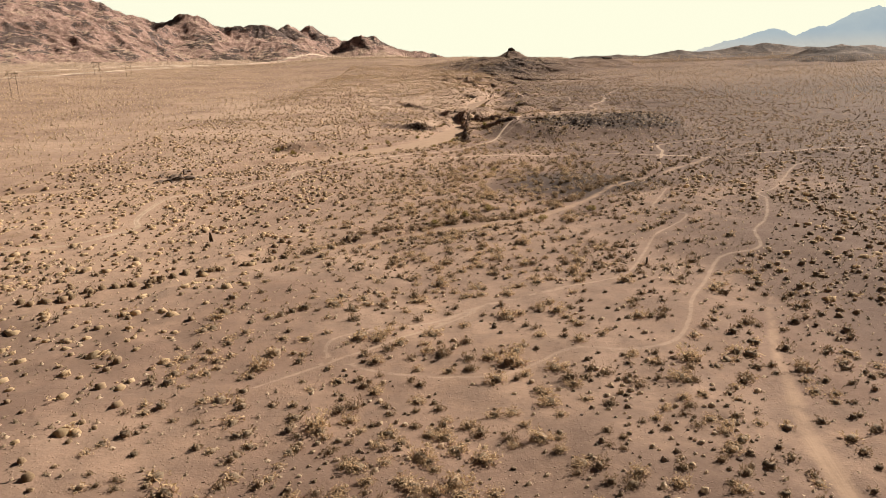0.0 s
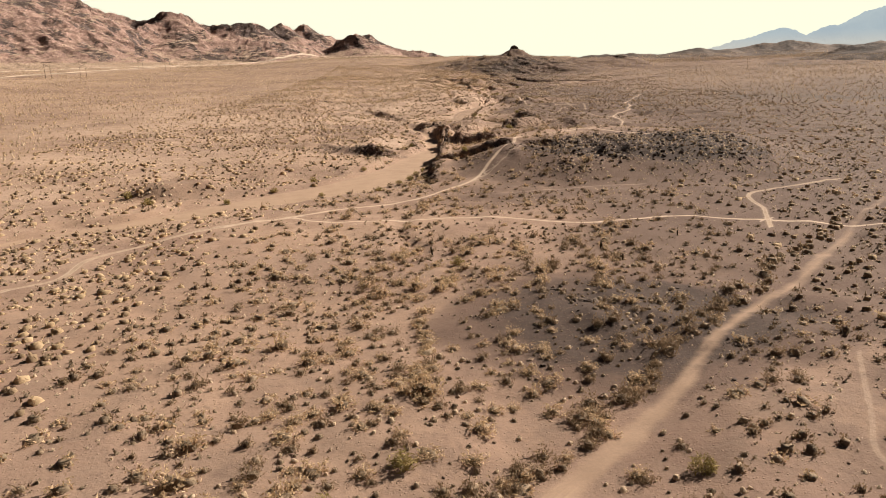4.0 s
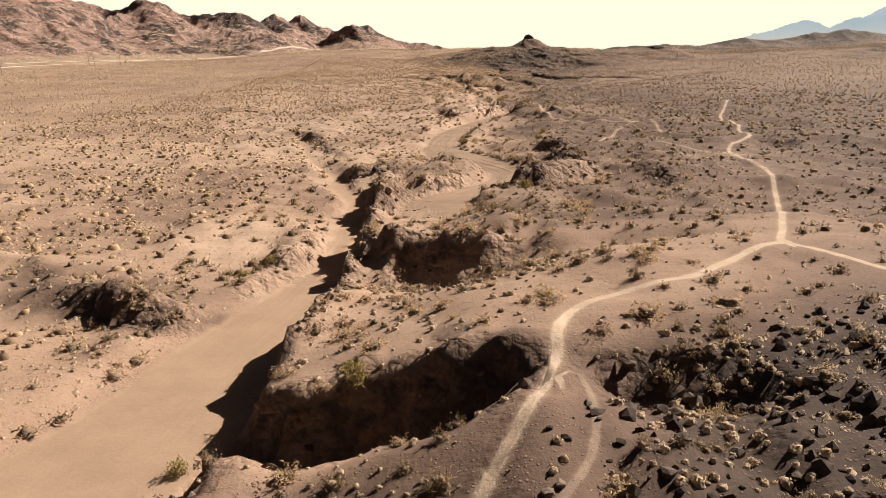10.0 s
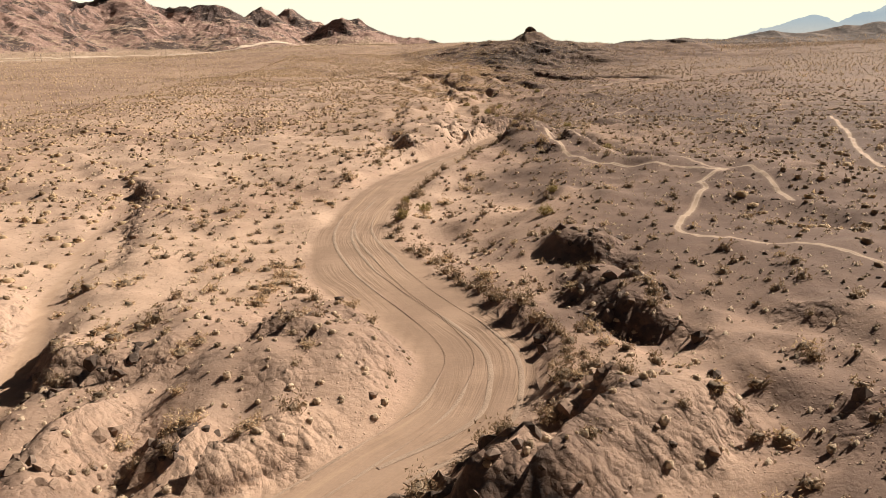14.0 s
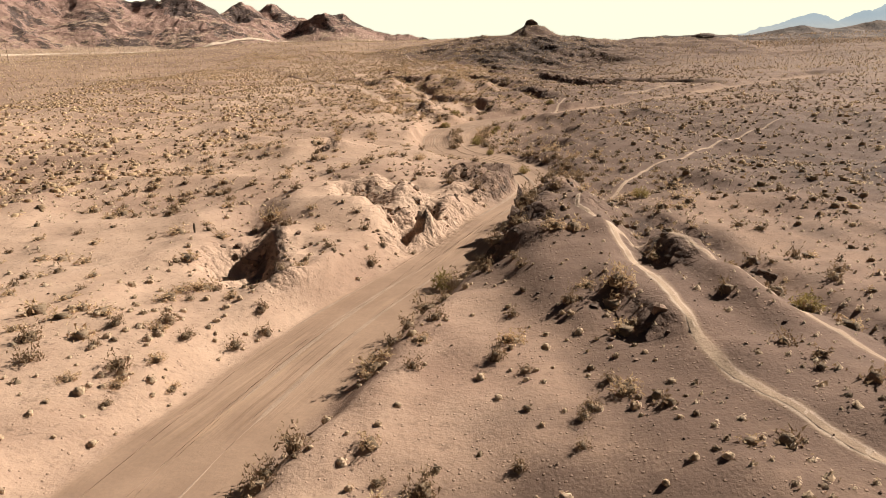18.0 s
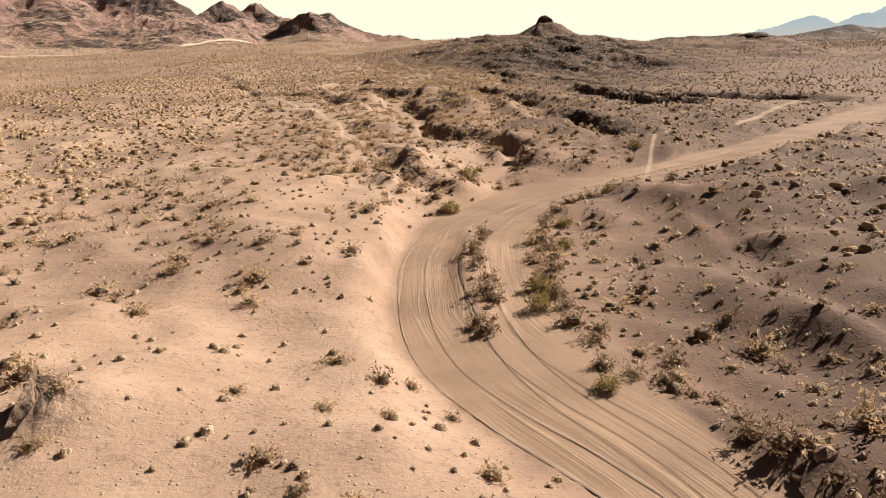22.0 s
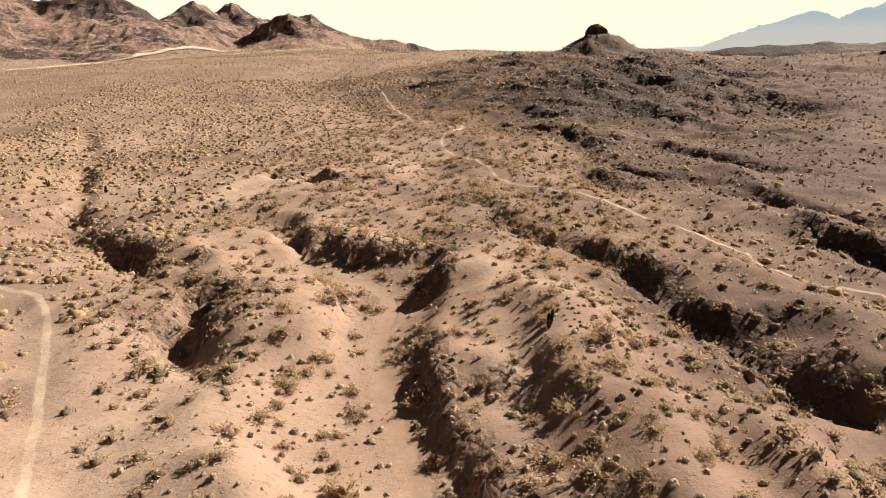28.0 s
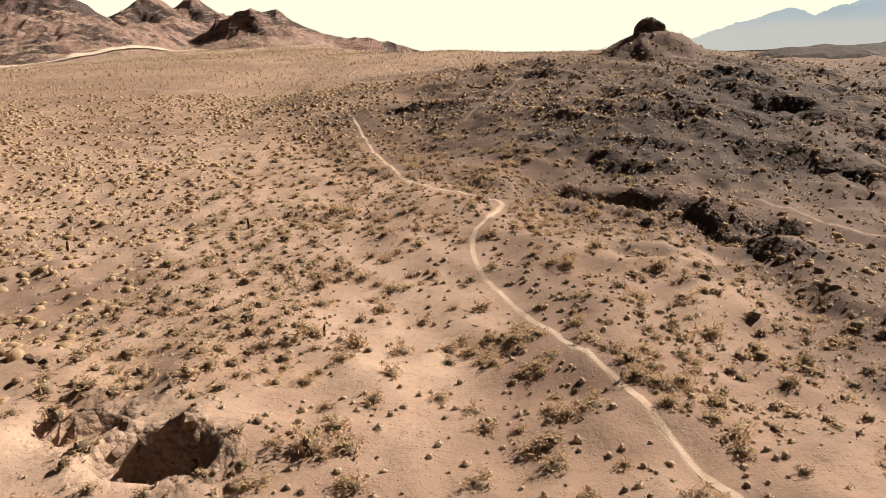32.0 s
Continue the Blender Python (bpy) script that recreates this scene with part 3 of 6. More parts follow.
MOUNDS += [
    (40, 428, 5, 7, -30, 1.0, 1.0), (27, 465, 4, 22, 6, 1.2, 0.9), (9.5, 465, 5, 18, 14, 0.9, 0.9), (23, 500, 5, 24, -2, 0.7, 0.9), (20, 560, 12, 30, 10, 0.8, 1.0),
    (34, 455, 3, 14, 10, 0.8, 0.9), (29.5, 466, 8.5, 32, 15, 0.9, 1.0), (44, 470, 5, 30, 17, 1.2, 1.0), (9, 478, 5.5, 20, 16, 0.9, 1.0), (52, 500, 6, 24, 22, 1.2, 1.0), (31, 518, 6, 30, 23, 0.7, 1.0), (66, 643, 88, 82, 0, 7.0, 1.0), (63, 604, 42, 30, 8, 3.0, 1.0), (65.5, 654, 15.5, 13.5, 0, 5.5, 1.0), (146, 640, 45, 40, 0, 6.0, 1.0),
    (95, 590, 30, 16, -10, 3.0, 1.0), (-38, 340, 10, 4, 10, 1.2, 0.9),
]
MOUNDS += [
    (-32, 415, 12, 4, 5, 1.0, 0.9), (-30, 165, 10, 5, 20, 1.6, 0.7), (240, 760, 110, 50, 10, 3.0, 1.0), (362, 869, 70, 45, 0, 4.0, 1.0), (350, 650, 60, 45, 0, 4.0, 1.0),
    (420, 880, 90, 40, 12, 3.0, 1.0),
]
# ledges: each a broken step whose shaded foot follows (x, y, height)
SCARPS = []
# the larger shaded banks
SCARPS += [
    [(6.2, 166.0, 1.2), (6.3, 170.0, 1.8), (6.0, 174.1, 2.0), (6.4, 177.4, 2.0), (6.6, 180.5, 1.4)],
    [(5.0, 187.5, 2.0), (7.1, 190.9, 2.4), (7.9, 195.3, 2.4), (7.6, 201.1, 2.2), (7.0, 204.8, 2.0)],
    [(7.8, 211.0, 1.5), (7.9, 217.1, 2.2), (7.3, 223.9, 2.6), (8.0, 227.4, 2.0)],
    [(-6.1, 197.9, 0.9), (-3.5, 197.0, 1.1), (-1.8, 197.0, 0.9)],
    [(1.3, 210.0, 1.2), (3.0, 208.8, 1.5), (3.8, 209.4, 1.0)],
    [(3.2, 484.0, 1.6), (-0.5, 488.0, 1.6)],
    [(25.9, 343.0, 1.8), (27.2, 343.4, 2.6), (28.6, 344.5, 1.8)],
    [(23.0, 236.2, 1.6), (24.6, 236.2, 2.2), (26.5, 238.4, 2.0), (28.2, 241.5, 1.4)],
    [(11.0, 240.2, 1.5), (13.2, 238.8, 2.4), (14.4, 240.0, 1.5)],
    [(13.6, 249.6, 1.3), (15.8, 248.0, 1.3)],
    [(3.8, 248.0, 0.8), (6.2, 247.4, 1.1)],
    [(9.3, 495.5, 2.2), (11.6, 491.8, 3.4), (15.8, 488.0, 3.6), (18.6, 483.5, 3.0)],
    [(-4.6, 490.5, 2.0), (2.2, 483.8, 2.4)],
    [(0.5, 507.0, 1.5), (4.0, 503.0, 1.5), (6.7, 497.0, 2.2)],
    [(39.6, 450.5, 1.2), (43.1, 445.3, 1.2)],
    [(18.5, 410.0, 0.7), (21.0, 403.3, 0.9), (23.0, 399.8, 0.8)],
]
# along the first wash and its mesa
SCARPS += [
    [(-19.5, 207.5, 0.5), (-15.5, 206.9, 0.7), (-13.1, 203.8, 0.4)],
    [(-9.3, 199.6, 0.7), (-7.8, 198.9, 0.8), (-6.1, 198.4, 0.5)],
    [(-5.9, 197.5, 0.6), (-3.3, 197.3, 0.9), (-0.4, 197.0, 1.2), (1.8, 199.5, 1.0)],
    [(5.8, 204.7, 1.4), (8.7, 207.8, 2.2), (12.7, 206.9, 2.0), (17.4, 205.7, 1.6), (21.2, 206.0, 0.8)],
]
# the ledges between the two washes
SCARPS += [
    [(5.9, 222.4, 0.8), (6.7, 224.6, 2.0), (6.6, 230.5, 2.2), (8.1, 229.0, 2.0), (8.4, 232.2, 1.2)],
    [(1.5, 251.5, 0.6), (4.0, 247.5, 0.8), (5.8, 248.8, 0.6)],
    [(-14.8, 297.7, 0.8), (-6.7, 279.4, 1.0), (-1.1, 265.1, 0.8)],
]
# banks of the middle washes
SCARPS += [
    [(12.3, 323.3, 1.0), (14.1, 320.1, 1.8), (15.3, 317.7, 1.6)],
    [(15.5, 314.6, 1.0), (15.9, 315.4, 1.8), (15.8, 317.9, 1.2)],
    [(22.0, 325.1, 1.0), (22.7, 325.4, 1.5), (23.1, 327.3, 1.0)],
    [(24.5, 330.7, 1.1), (25.2, 330.4, 0.8)],
    [(25.9, 337.6, 0.9), (27.1, 338.2, 1.2), (28.5, 340.0, 0.8)],
    [(29.4, 330.0, 1.0), (29.7, 323.0, 1.8), (30.7, 326.2, 1.5), (33.0, 330.8, 0.8)],
    [(27.7, 318.7, 0.9), (28.5, 318.3, 1.4)],
    [(37.7, 324.8, 0.8), (37.5, 320.8, 1.5), (37.0, 315.5, 1.5), (37.5, 314.4, 0.8)],
]
SCARPS += [
    [(32.8, 310.9, 0.7), (33.4, 309.5, 1.2), (33.6, 307.5, 1.0)],
]
# banks past the bend
SCARPS += [
    [(54.0, 484.1, 2.0), (57.0, 476.4, 3.8), (61.6, 470.0, 3.8), (67.2, 466.2, 2.5)],
    [(11.7, 360.9, 1.3), (11.9, 361.4, 1.4), (11.6, 362.6, 0.8)],
    [(24.3, 360.3, 0.9), (25.4, 362.1, 0.7)],
    [(25.9, 361.5, 0.8), (26.5, 360.3, 0.8)],
    [(31.7, 365.3, 0.4), (32.2, 363.0, 0.7), (33.3, 361.6, 0.7), (34.1, 360.2, 0.7)],
    [(37.2, 439.7, 0.8), (43.2, 445.7, 0.8)],
    [(60.4, 443.1, 0.8), (65.0, 444.9, 0.6)],
]
SCARPS += [
    [(24.9, 436.2, 0.8), (29.4, 430.7, 0.8)],
    [(31.1, 417.1, 1.0), (33.0, 410.6, 0.7)],
    [(-29.5, 452.5, 0.6), (-21.2, 449.4, 0.6)],
    [(-2.6, 480.7, 0.6), (4.6, 478.6, 0.6)],
    [(13.4, 481.7, 1.0), (18.8, 468.5, 0.8)],
]
# gullies of the northern rise
SCARPS += [
    [(-13.6, 502.5, 1.8), (-6.0, 494.0, 2.2), (-5.0, 491.5, 1.4)],
    [(11.4, 481.9, 0.5), (13.0, 483.9, 0.5)],
    [(20.7, 468.8, 0.7), (22.5, 466.9, 0.9)],
    [(19.5, 458.0, 0.7), (20.2, 454.1, 1.2), (21.3, 452.3, 1.2)],
    [(31.3, 479.7, 0.8), (33.9, 478.1, 1.2), (36.1, 475.9, 0.7)],
]
SCARPS += [
    [(32.4, 468.6, 0.9), (33.8, 467.5, 1.5), (38.4, 468.0, 1.0)],
    [(51.5, 497.5, 2.0), (52.2, 490.4, 3.5), (54.5, 484.1, 3.5)],
    [(33.6, 553.6, 0.9), (41.5, 561.4, 0.9)],
    [(32.4, 542.3, 0.6), (40.7, 549.3, 0.7)],
    [(38.0, 519.6, 0.7), (41.9, 517.9, 0.8), (50.2, 529.3, 0.6)],
    [(52.1, 502.6, 1.0), (58.8, 510.1, 0.9)],
    [(19.9, 576.2, 0.6), (23.5, 571.4, 0.6)],
    [(38.7, 579.6, 0.7), (43.7, 577.9, 0.7)],
]
SCARPS += [
    [(0.7, 533.6, 0.8), (4.8, 522.1, 0.7)],
    [(-32.7, 525.5, 0.6), (-28.3, 523.1, 0.6)],
]
# pits and ledges under the butte
SCARPS += [
    [(-2.0, 530.0, 1.0), (0.3, 529.8, 1.0)],
    [(2.8, 525.0, 1.2), (3.8, 525.2, 1.5), (5.6, 524.4, 1.0)],
    [(-1.6, 515.2, 0.7), (-0.7, 515.4, 0.7)],
    [(-7.5, 532.5, 0.7), (-5.1, 530.7, 0.9), (-4.1, 531.2, 0.6)],
    [(30.0, 564.8, 0.8), (33.3, 564.6, 1.0), (36.8, 559.5, 1.6), (41.0, 560.3, 1.4)],
    [(31.7, 549.6, 0.7), (33.4, 549.2, 0.7)],
    [(35.1, 545.7, 0.7), (40.1, 547.7, 0.9)],
    [(42.4, 551.6, 0.8), (45.3, 548.6, 0.7)],
]
SCARPS += [
    [(38.2, 528.5, 0.9), (37.9, 522.7, 1.5), (38.5, 520.3, 1.8), (41.4, 521.2, 1.4), (44.8, 521.5, 1.0)],
    [(13.1, 597.3, 0.6), (16.0, 596.8, 0.6)],
    [(19.8, 578.5, 1.0), (22.3, 577.9, 0.9)],
    [(37.8, 580.5, 0.8), (42.3, 578.9, 0.9)],
    [(10.5, 617.6, 0.7), (19.9, 616.0, 0.9), (29.4, 617.7, 1.0), (36.6, 623.9, 0.8)],
    [(58.6, 603.8, 0.8), (62.6, 603.7, 0.8)],
    [(64.1, 598.0, 1.3), (68.5, 597.1, 1.2)],
    [(81.2, 608.7, 1.0), (88.1, 609.9, 1.0)],
]
SCARPS += [
    [(91.2, 605.0, 1.2), (100.5, 612.1, 1.0)],
    [(76.7, 594.2, 0.8), (80.5, 593.8, 0.8)],
    [(75.5, 587.7, 0.7), (78.0, 587.3, 0.7)],
    [(59.5, 577.5, 0.7), (64.4, 575.9, 0.8)],
    [(75.7, 634.4, 1.0), (86.2, 631.1, 1.0)],
]
# broken ledges over the dark hill
ledge_rng = np.random.default_rng(12)
for _ in range(34):
    lx, ly, ln = ledge_rng.uniform(24, 98), ledge_rng.uniform(572, 648), ledge_rng.uniform(3, 9)
    SCARPS.append([(lx - ln / 2, ly + ledge_rng.uniform(-1, 2), 1.0), (lx, ly, ledge_rng.uniform(1.0, 2.0)), (lx + ln / 2, ly - ledge_rng.uniform(-1, 2), 1.0)])
# dark desert pavement, the hill's rubble shade included: x, y, reach across, along, strength
DARKS = []
DARKS += [
    (24, 152, 18, 17, 0.75), (35, 260, 7, 13, 0.6), (33, 246, 5, 5, 0.3), (40, 175, 20, 12, 1.45), (18, 58, 58, 75, 0.5), (66, 560, 28, 50, 1.0), (48, 60, 26, 50, 0.85),
    (44, 135, 26, 28, 0.85), (60, 240, 24, 60, 0.65), (18, 165, 14, 22, 0.35), (34, 167, 26, 15, 0.88), (20, 107, 13, 9, 1.3), (24, 118, 14, 8, 0.5),
    (46, 268, 14, 24, 0.8), (33, 262, 6, 14, 0.4), (28, 240, 6, 6, 0.35),
]
DARKS += [
    (34, 316, 9, 20, 0.75), (38, 296, 14, 13, 0.75), (58, 445, 16, 26, 0.7), (9, 240, 4, 16, 0.3), (12, 250, 8, 8, 0.45), (38, 384, 11, 30, 0.42), (55, 400, 18, 34, 0.72), (66, 620, 70, 70, 0.9), (35, 470, 10, 30, 0.25),
    (70, 530, 30, 30, 0.85), (150, 640, 60, 60, 0.6), (60, 70, 30, 60, 0.35), (-30, 165, 12, 8, 0.4), (-9, 201, 12, 6, 0.5), (18, 120, 10, 8, 0.4), (36, 222, 17, 16, 0.7),
    (40, 240, 12, 12, 0.5), (10, 35, 20, 16, 0.3),
]
DARKS += [
    (25, 38, 6, 14, 0.3), (30, 535, 20, 55, 0.4), (37, 434, 7, 8, 0.8), (240, 760, 150, 70, 0.55), (355, 760, 90, 160, 0.8),
]
PALES = [(-60, 300, 60, 160, 0.75), (-40, 150, 40, 40, 0.5), (-15, 420, 30, 60, 0.7), (-30, 540, 50, 60, 0.6), (-10, 60, 30, 50, 0.45), (5, 300, 26, 60, 0.8), (8, 375, 22, 40, 0.6), (-20, 200, 30, 40, 0.4), (2, 260, 20, 30, 0.7), (22, 340, 8, 12, 1.0), (-5, 470, 22, 40, 0.6), (20, 400, 10, 22, 0.8), (-300, 640, 90, 160, 0.8), (5, 500, 20, 25, 0.5), (16, 445, 8, 20, 0.6)]


# bare blown sand
DUNES = [(23.5, 226, 4, 5, 0.3), (28, 242, 6, 5, 0.3), (9, 248, 9, 9, 0.4), (14, 352, 10, 12, 0.55), (19, 362, 6, 10, 0.55), (10, 376, 13, 20, 0.3), (16, 398, 7, 8, 0.6), (1, 352, 9, 12, 0.5), (-3, 300, 9, 12, 0.8), (3, 318, 7, 8, 0.9), (-2, 262, 6, 10, 0.7), (-4, 216, 5, 8, 0.9), (21, 334, 9, 12, 1.0), (14.5, 320, 5, 7, 0.9), (4, 462, 5, 12, 0.8), (23, 476, 2.5, 14, 0.7), (-5, 520, 6, 9, 0.8), (2.5, 525.5, 4, 4, 0.9), (14, 540, 6, 14, 0.6)]


# broken rock and badlands: x, y, reach across, along, turn, height of the ribs, their spacing, 1 for sharp ribs and -1 for round fins with sharp clefts
RUGGED = [
    (-9, 201.5, 15, 6, -20, 0.9, 4.5, 1), (9, 231, 4.5, 16, 5, 1.0, 5, -1), (11, 248, 8, 8, 0, 0.9, 4.5, 1), (27, 240.5, 7, 5, 30, 1.2, 4.5, 1), (32, 257, 5, 11, 0, 0.7, 4.5, 1),
    (40, 243, 11, 13, 25, 1.1, 6, 1), (21, 335, 7.5, 10, 25, 1.7, 5, -1), (14, 320, 4, 6, 20, 1.3, 4, -1), (32, 328, 4.5, 10, -10, 0.8, 4, 1),
]
RUGGED += [
    (14, 489, 8, 7, 35, 0.6, 4, 1), (0, 487, 8, 7, 40, 0.6, 4, 1), (22, 456, 4, 12, 15, 0.3, 4, 1), (40, 448, 6, 9, 20, 0.4, 4, 1), (34, 480, 7, 10, 20, 0.5, 4, 1), (60, 488, 14, 18, 35, 0.9, 6, 1),
    (46, 524, 9, 15, 30, 0.7, 4.5, 1), (38, 561, 9, 9, 10, 0.8, 4.5, 1), (3, 526, 6, 6, 0, 0.6, 3.5, 1), (34, 174, 20, 10, 0, 1.0, 3.2, 1), (20, 107, 10, 7, 20, 0.5, 3.5, 1), (13, 206.5, 11, 4.5, 0, 1.1, 3.2, 1), (19, 408, 4, 11, 15, 0.6, 3.5, 1),
    (13, 183, 8, 4, 0, 0.7, 3.5, 1), (70, 606, 42, 34, 0, 0.7, 9, 1),
]


# ground with few shrubs
BARE = [(14.5, 528, 5, 18, 0.7), (20, 470, 2, 12, 0.4), (12, 352, 9, 9, 0.5), (12, 376, 9, 14, 0.5), (21, 334, 8, 11, 0.8)]


def blobs(x, y, rows):
    out = np.zeros_like(x)
    for bx, by, rx, ry, s in rows:
        q = np.nonzero((np.abs(x - bx) < rx * 1.6) & (np.abs(y - by) < ry * 1.6))[0]
        d = np.hypot((x[q] - bx) / rx, (y[q] - by) / ry) + 0.55 * fbm(x[q], y[q], 24, 5, 113, 0.62)
        out[q] = np.maximum(out[q], s * smooth(d, 1.5, 0.5))
    return out


def land(x, y):
    """Height and the surface fields of the desert floor at the points (flat arrays)."""
    f = {}
    wx, wy = x + 1.3 * fbm(x, y, 9, 3, 11), y + 1.3 * fbm(x, y, 9, 3, 23)
    far = smooth(np.hypot(np.maximum(np.abs(x - 20) - 60, 0), np.maximum(y - 600, 0)), 0, 300)
    z = 0.9 * fbm(x, y, 70, 3, 3) + 0.28 * fbm(x, y, 14, 4, 5) - 0.1
    z += 2.0 * smooth(y, 425, 500) * smooth(x, 62, 30) + 1.4 * smooth(-x, 20, 60) * smooth(y, 230, 330)
    z += (10.5 - 7.0 * smooth(x, 60, 220) - 7.5 * smooth(-x, 90, 220)) * smooth(y, 520, 770) - 12.0 * smooth(y, 800, 1200) * smooth(x, -60, 20)
    z += 0.035 * np.minimum(np.maximum(-x - 100, 0), 260) * smooth(y, 150, 500)
    z -= 85.0 * smooth(y, 1400, 2600) + 13.0 * smooth(y, 880, 1250) * smooth(x, 60, 180)
    relief = 0.3 + 0.7 * smooth(y, 180, 235) * smooth(np.abs(x - 15), 110, 40)
    z += relief * 0.32 * (ridged(wx, wy, 5.5, 3, 37) - 0.3) * (1 - far)
    z += relief * 0.85 * (ridged(wx, wy, 16, 4, 31) - 0.3) * (1 - far)
    for mx, my, ra, rb, turn, h, slope in MOUNDS:
        r = max(ra, rb) * 1.3 + 3
        q = np.nonzero((np.abs(x - mx) < r) & (np.abs(y - my) < r))[0]
        if not len(q):
            continue
        k = min(1.0, min(ra, rb) / 6)
        px, py = (wx[q] - x[q]) * k + x[q] - mx, (wy[q] - y[q]) * k + y[q] - my
        c, s = math.cos(radians(turn)), math.sin(radians(turn))
        d = np.hypot((px * c + py * s) / ra, (-px * s + py * c) / rb)
        z[q] += h * smooth(d, 1.0, 1.0 - slope)
    z += smooth(x, 60, 120) * smooth(y, 540, 640) * smooth(y, 1300, 1000) * (4.0 * (ridged(x, y, 70, 6, 301, 0.6) - 0.4) + 1.4 * (ridged(x, y, 22, 4, 311, 0.6) - 0.35)) * smooth(x, 520, 420)
    z += 1.5 * smooth(np.hypot(x - 72, y - 605), 80, 30) * (ridged(wx, wy, 17, 4, 411, 0.6) - 0.3)
    rugged = np.zeros_like(x)
    for bx, by, ra, rb, turn, amp, size, sharp in RUGGED:
        r = max(ra, rb) * 1.3 + 3
        q = np.nonzero((np.abs(x - bx) < r) & (np.abs(y - by) < r))[0]
        c, s = math.cos(radians(turn)), math.sin(radians(turn))
        px, py = (x[q] - bx) * c + (y[q] - by) * s, -(x[q] - bx) * s + (y[q] - by) * c
        k = smooth(np.hypot(px / ra, py / rb) + 0.3 * fbm(x[q], y[q], 6, 3, 421), 1.15, 0.55)
        z[q] += k * amp * (sharp * ridged(px + wx[q] - x[q], 0.55 * py + wy[q] - y[q], size, 4, 431, 0.55) + (0.25 if sharp < 0 else -0.15))
        rugged[q] = np.maximum(rugged[q], k)
    rim = np.zeros_like(x)
    for pts, depth, bank in GULLIES:
        q, d, side, _, hw, lee = near_line(wx, wy, line(pts, 1.5), bank * 2.4 + 3)
        e = (d - hw) * (0.85 + 1.3 * smooth(lee, 0.0, 0.5))
        fade = np.clip(hw / 0.45, 0.15, 1.0)
        cutting = smooth(fbm(x[q], y[q], 9, 2, 89), -0.2, 0.2) if depth < 2.9 else 1.0
        z[q] -= depth * fade * (0.42 * smooth(e, bank * 2.3, 0.0) + 0.62 * cutting * smooth(e + (0.7 if depth < 4 else 1.5) * ridged(x[q], y[q], 2.6 if depth < 4 else 3.6, 3, 87, 0.6), bank * 0.75, -0.2))
        rim[q] = np.maximum(rim[q], smooth(e, bank * 1.5, bank * 0.4) * cutting)
    crag = np.zeros_like(x)
    for pts in SCARPS:
        q, d, _, _, h, lee = near_line(x * 0.5 + wx * 0.5, y * 0.5 + wy * 0.5, line(pts, 1.0), 7.0)
        h = (0.62 - 0.2 * smooth(y[q], 420, 450)) * h
        e = d * np.where(lee > 0, 1.0, -1.0) + 0.6 * ridged(x[q], y[q], 3.2, 3, 171, 0.55)
        ends = smooth(d - np.abs(lee) * d, 1.4, 0.2)
        up = smooth(e, -0.3, 0.45) * smooth(e, 6.5, 0.8) * ends
        z[q] += h * up * (0.72 + 0.28 * ridged(x[q], y[q], 3.4, 2, 177))
        z[q] -= 0.25 * h * smooth(e, -3.0, -0.3) * smooth(e, 0.5, -0.2) * ends
        crag[q] = np.maximum(crag[q], smooth(np.abs(e), 2.2, 0.5) * ends)
    wash, lane, along, rutted = np.full_like(x, 4.0), np.zeros_like(x), np.zeros_like(x), np.zeros_like(x)
    for pts, depth, bank, _, rut in WASHES:
        q, d, side, s, hw, lee = near_line(x * 0.6 + wx * 0.4, y * 0.6 + wy * 0.4, pts, 16.0)
        e = d - hw
        if depth == 1.5:
            z[q] -= 0.55 * smooth(e, 13, 2)
        if depth == 1.7:
            e = e * (1 + 1.9 * smooth(lee, -0.1, 0.5) * smooth(fbm(x[q], y[q], 12, 2, 79), -0.35, 0.2))
        if depth == 1.5:
            zone = np.maximum(smooth(np.abs(y[q] - 210), 42, 32), np.maximum(smooth(np.abs(y[q] - 331), 18, 12), smooth(np.abs(y[q] - 241), 12, 8)))
            e = np.where(e > 0, e * (1 + 2.4 * zone * smooth(lee, 0.0, 0.4)), e)
        cut = smooth(e, np.maximum(bank * (1.7 + 2.6 * fbm(x[q], y[q], 8, 2, 77)), 0.6), -0.1)
        bed = -(1.5 if depth == 1.7 else depth) + 0.06 * fbm(x[q], y[q], 5, 3, 51)
        base = 2.0 * smooth(y[q], 425, 500) * smooth(x[q], 62, 30) if depth > 1.6 else 0.0
        if depth < 1.0:
            z[q] -= cut * depth
        else:
            z[q] += cut * (bed + base - z[q])
        if depth > 1.0 and bank < 3:
            lip = smooth(e, -0.1, 0.7) * smooth(e, 4.5, 1.2) * smooth(fbm(x[q], y[q], 11, 2, 83), -0.25, 0.35) * np.maximum(smooth(np.abs(y[q] - 222), 45, 30), 0.8 * smooth(np.abs(y[q] - 332), 22, 12))
            z[q] += lip * (0.55 + 0.55 * ridged(x[q], y[q], 3.4, 3, 85))
            crag[q] = np.maximum(crag[q], lip)
        m = e < wash[q]
        qq = q[m]
        e = e + (0.35 if depth < 1.0 else 0.0)
        wash[qq], lane[qq], along[qq], rutted[qq] = e[m], side[m], s[m], rut
    # strip of shrubs between two strands of the wash
    ix, iy = wx - 26.2, y - 380
    isle = np.hypot(ix / 1.05, iy / 10.5)
    z += 0.35 * smooth(isle, 1.2, 0.6)
    wash = np.where(isle < 1.0, 0.6, wash)
    trail, worn, across = np.full_like(x, 9.0), np.ones_like(x), np.full_like(x, 9.0)
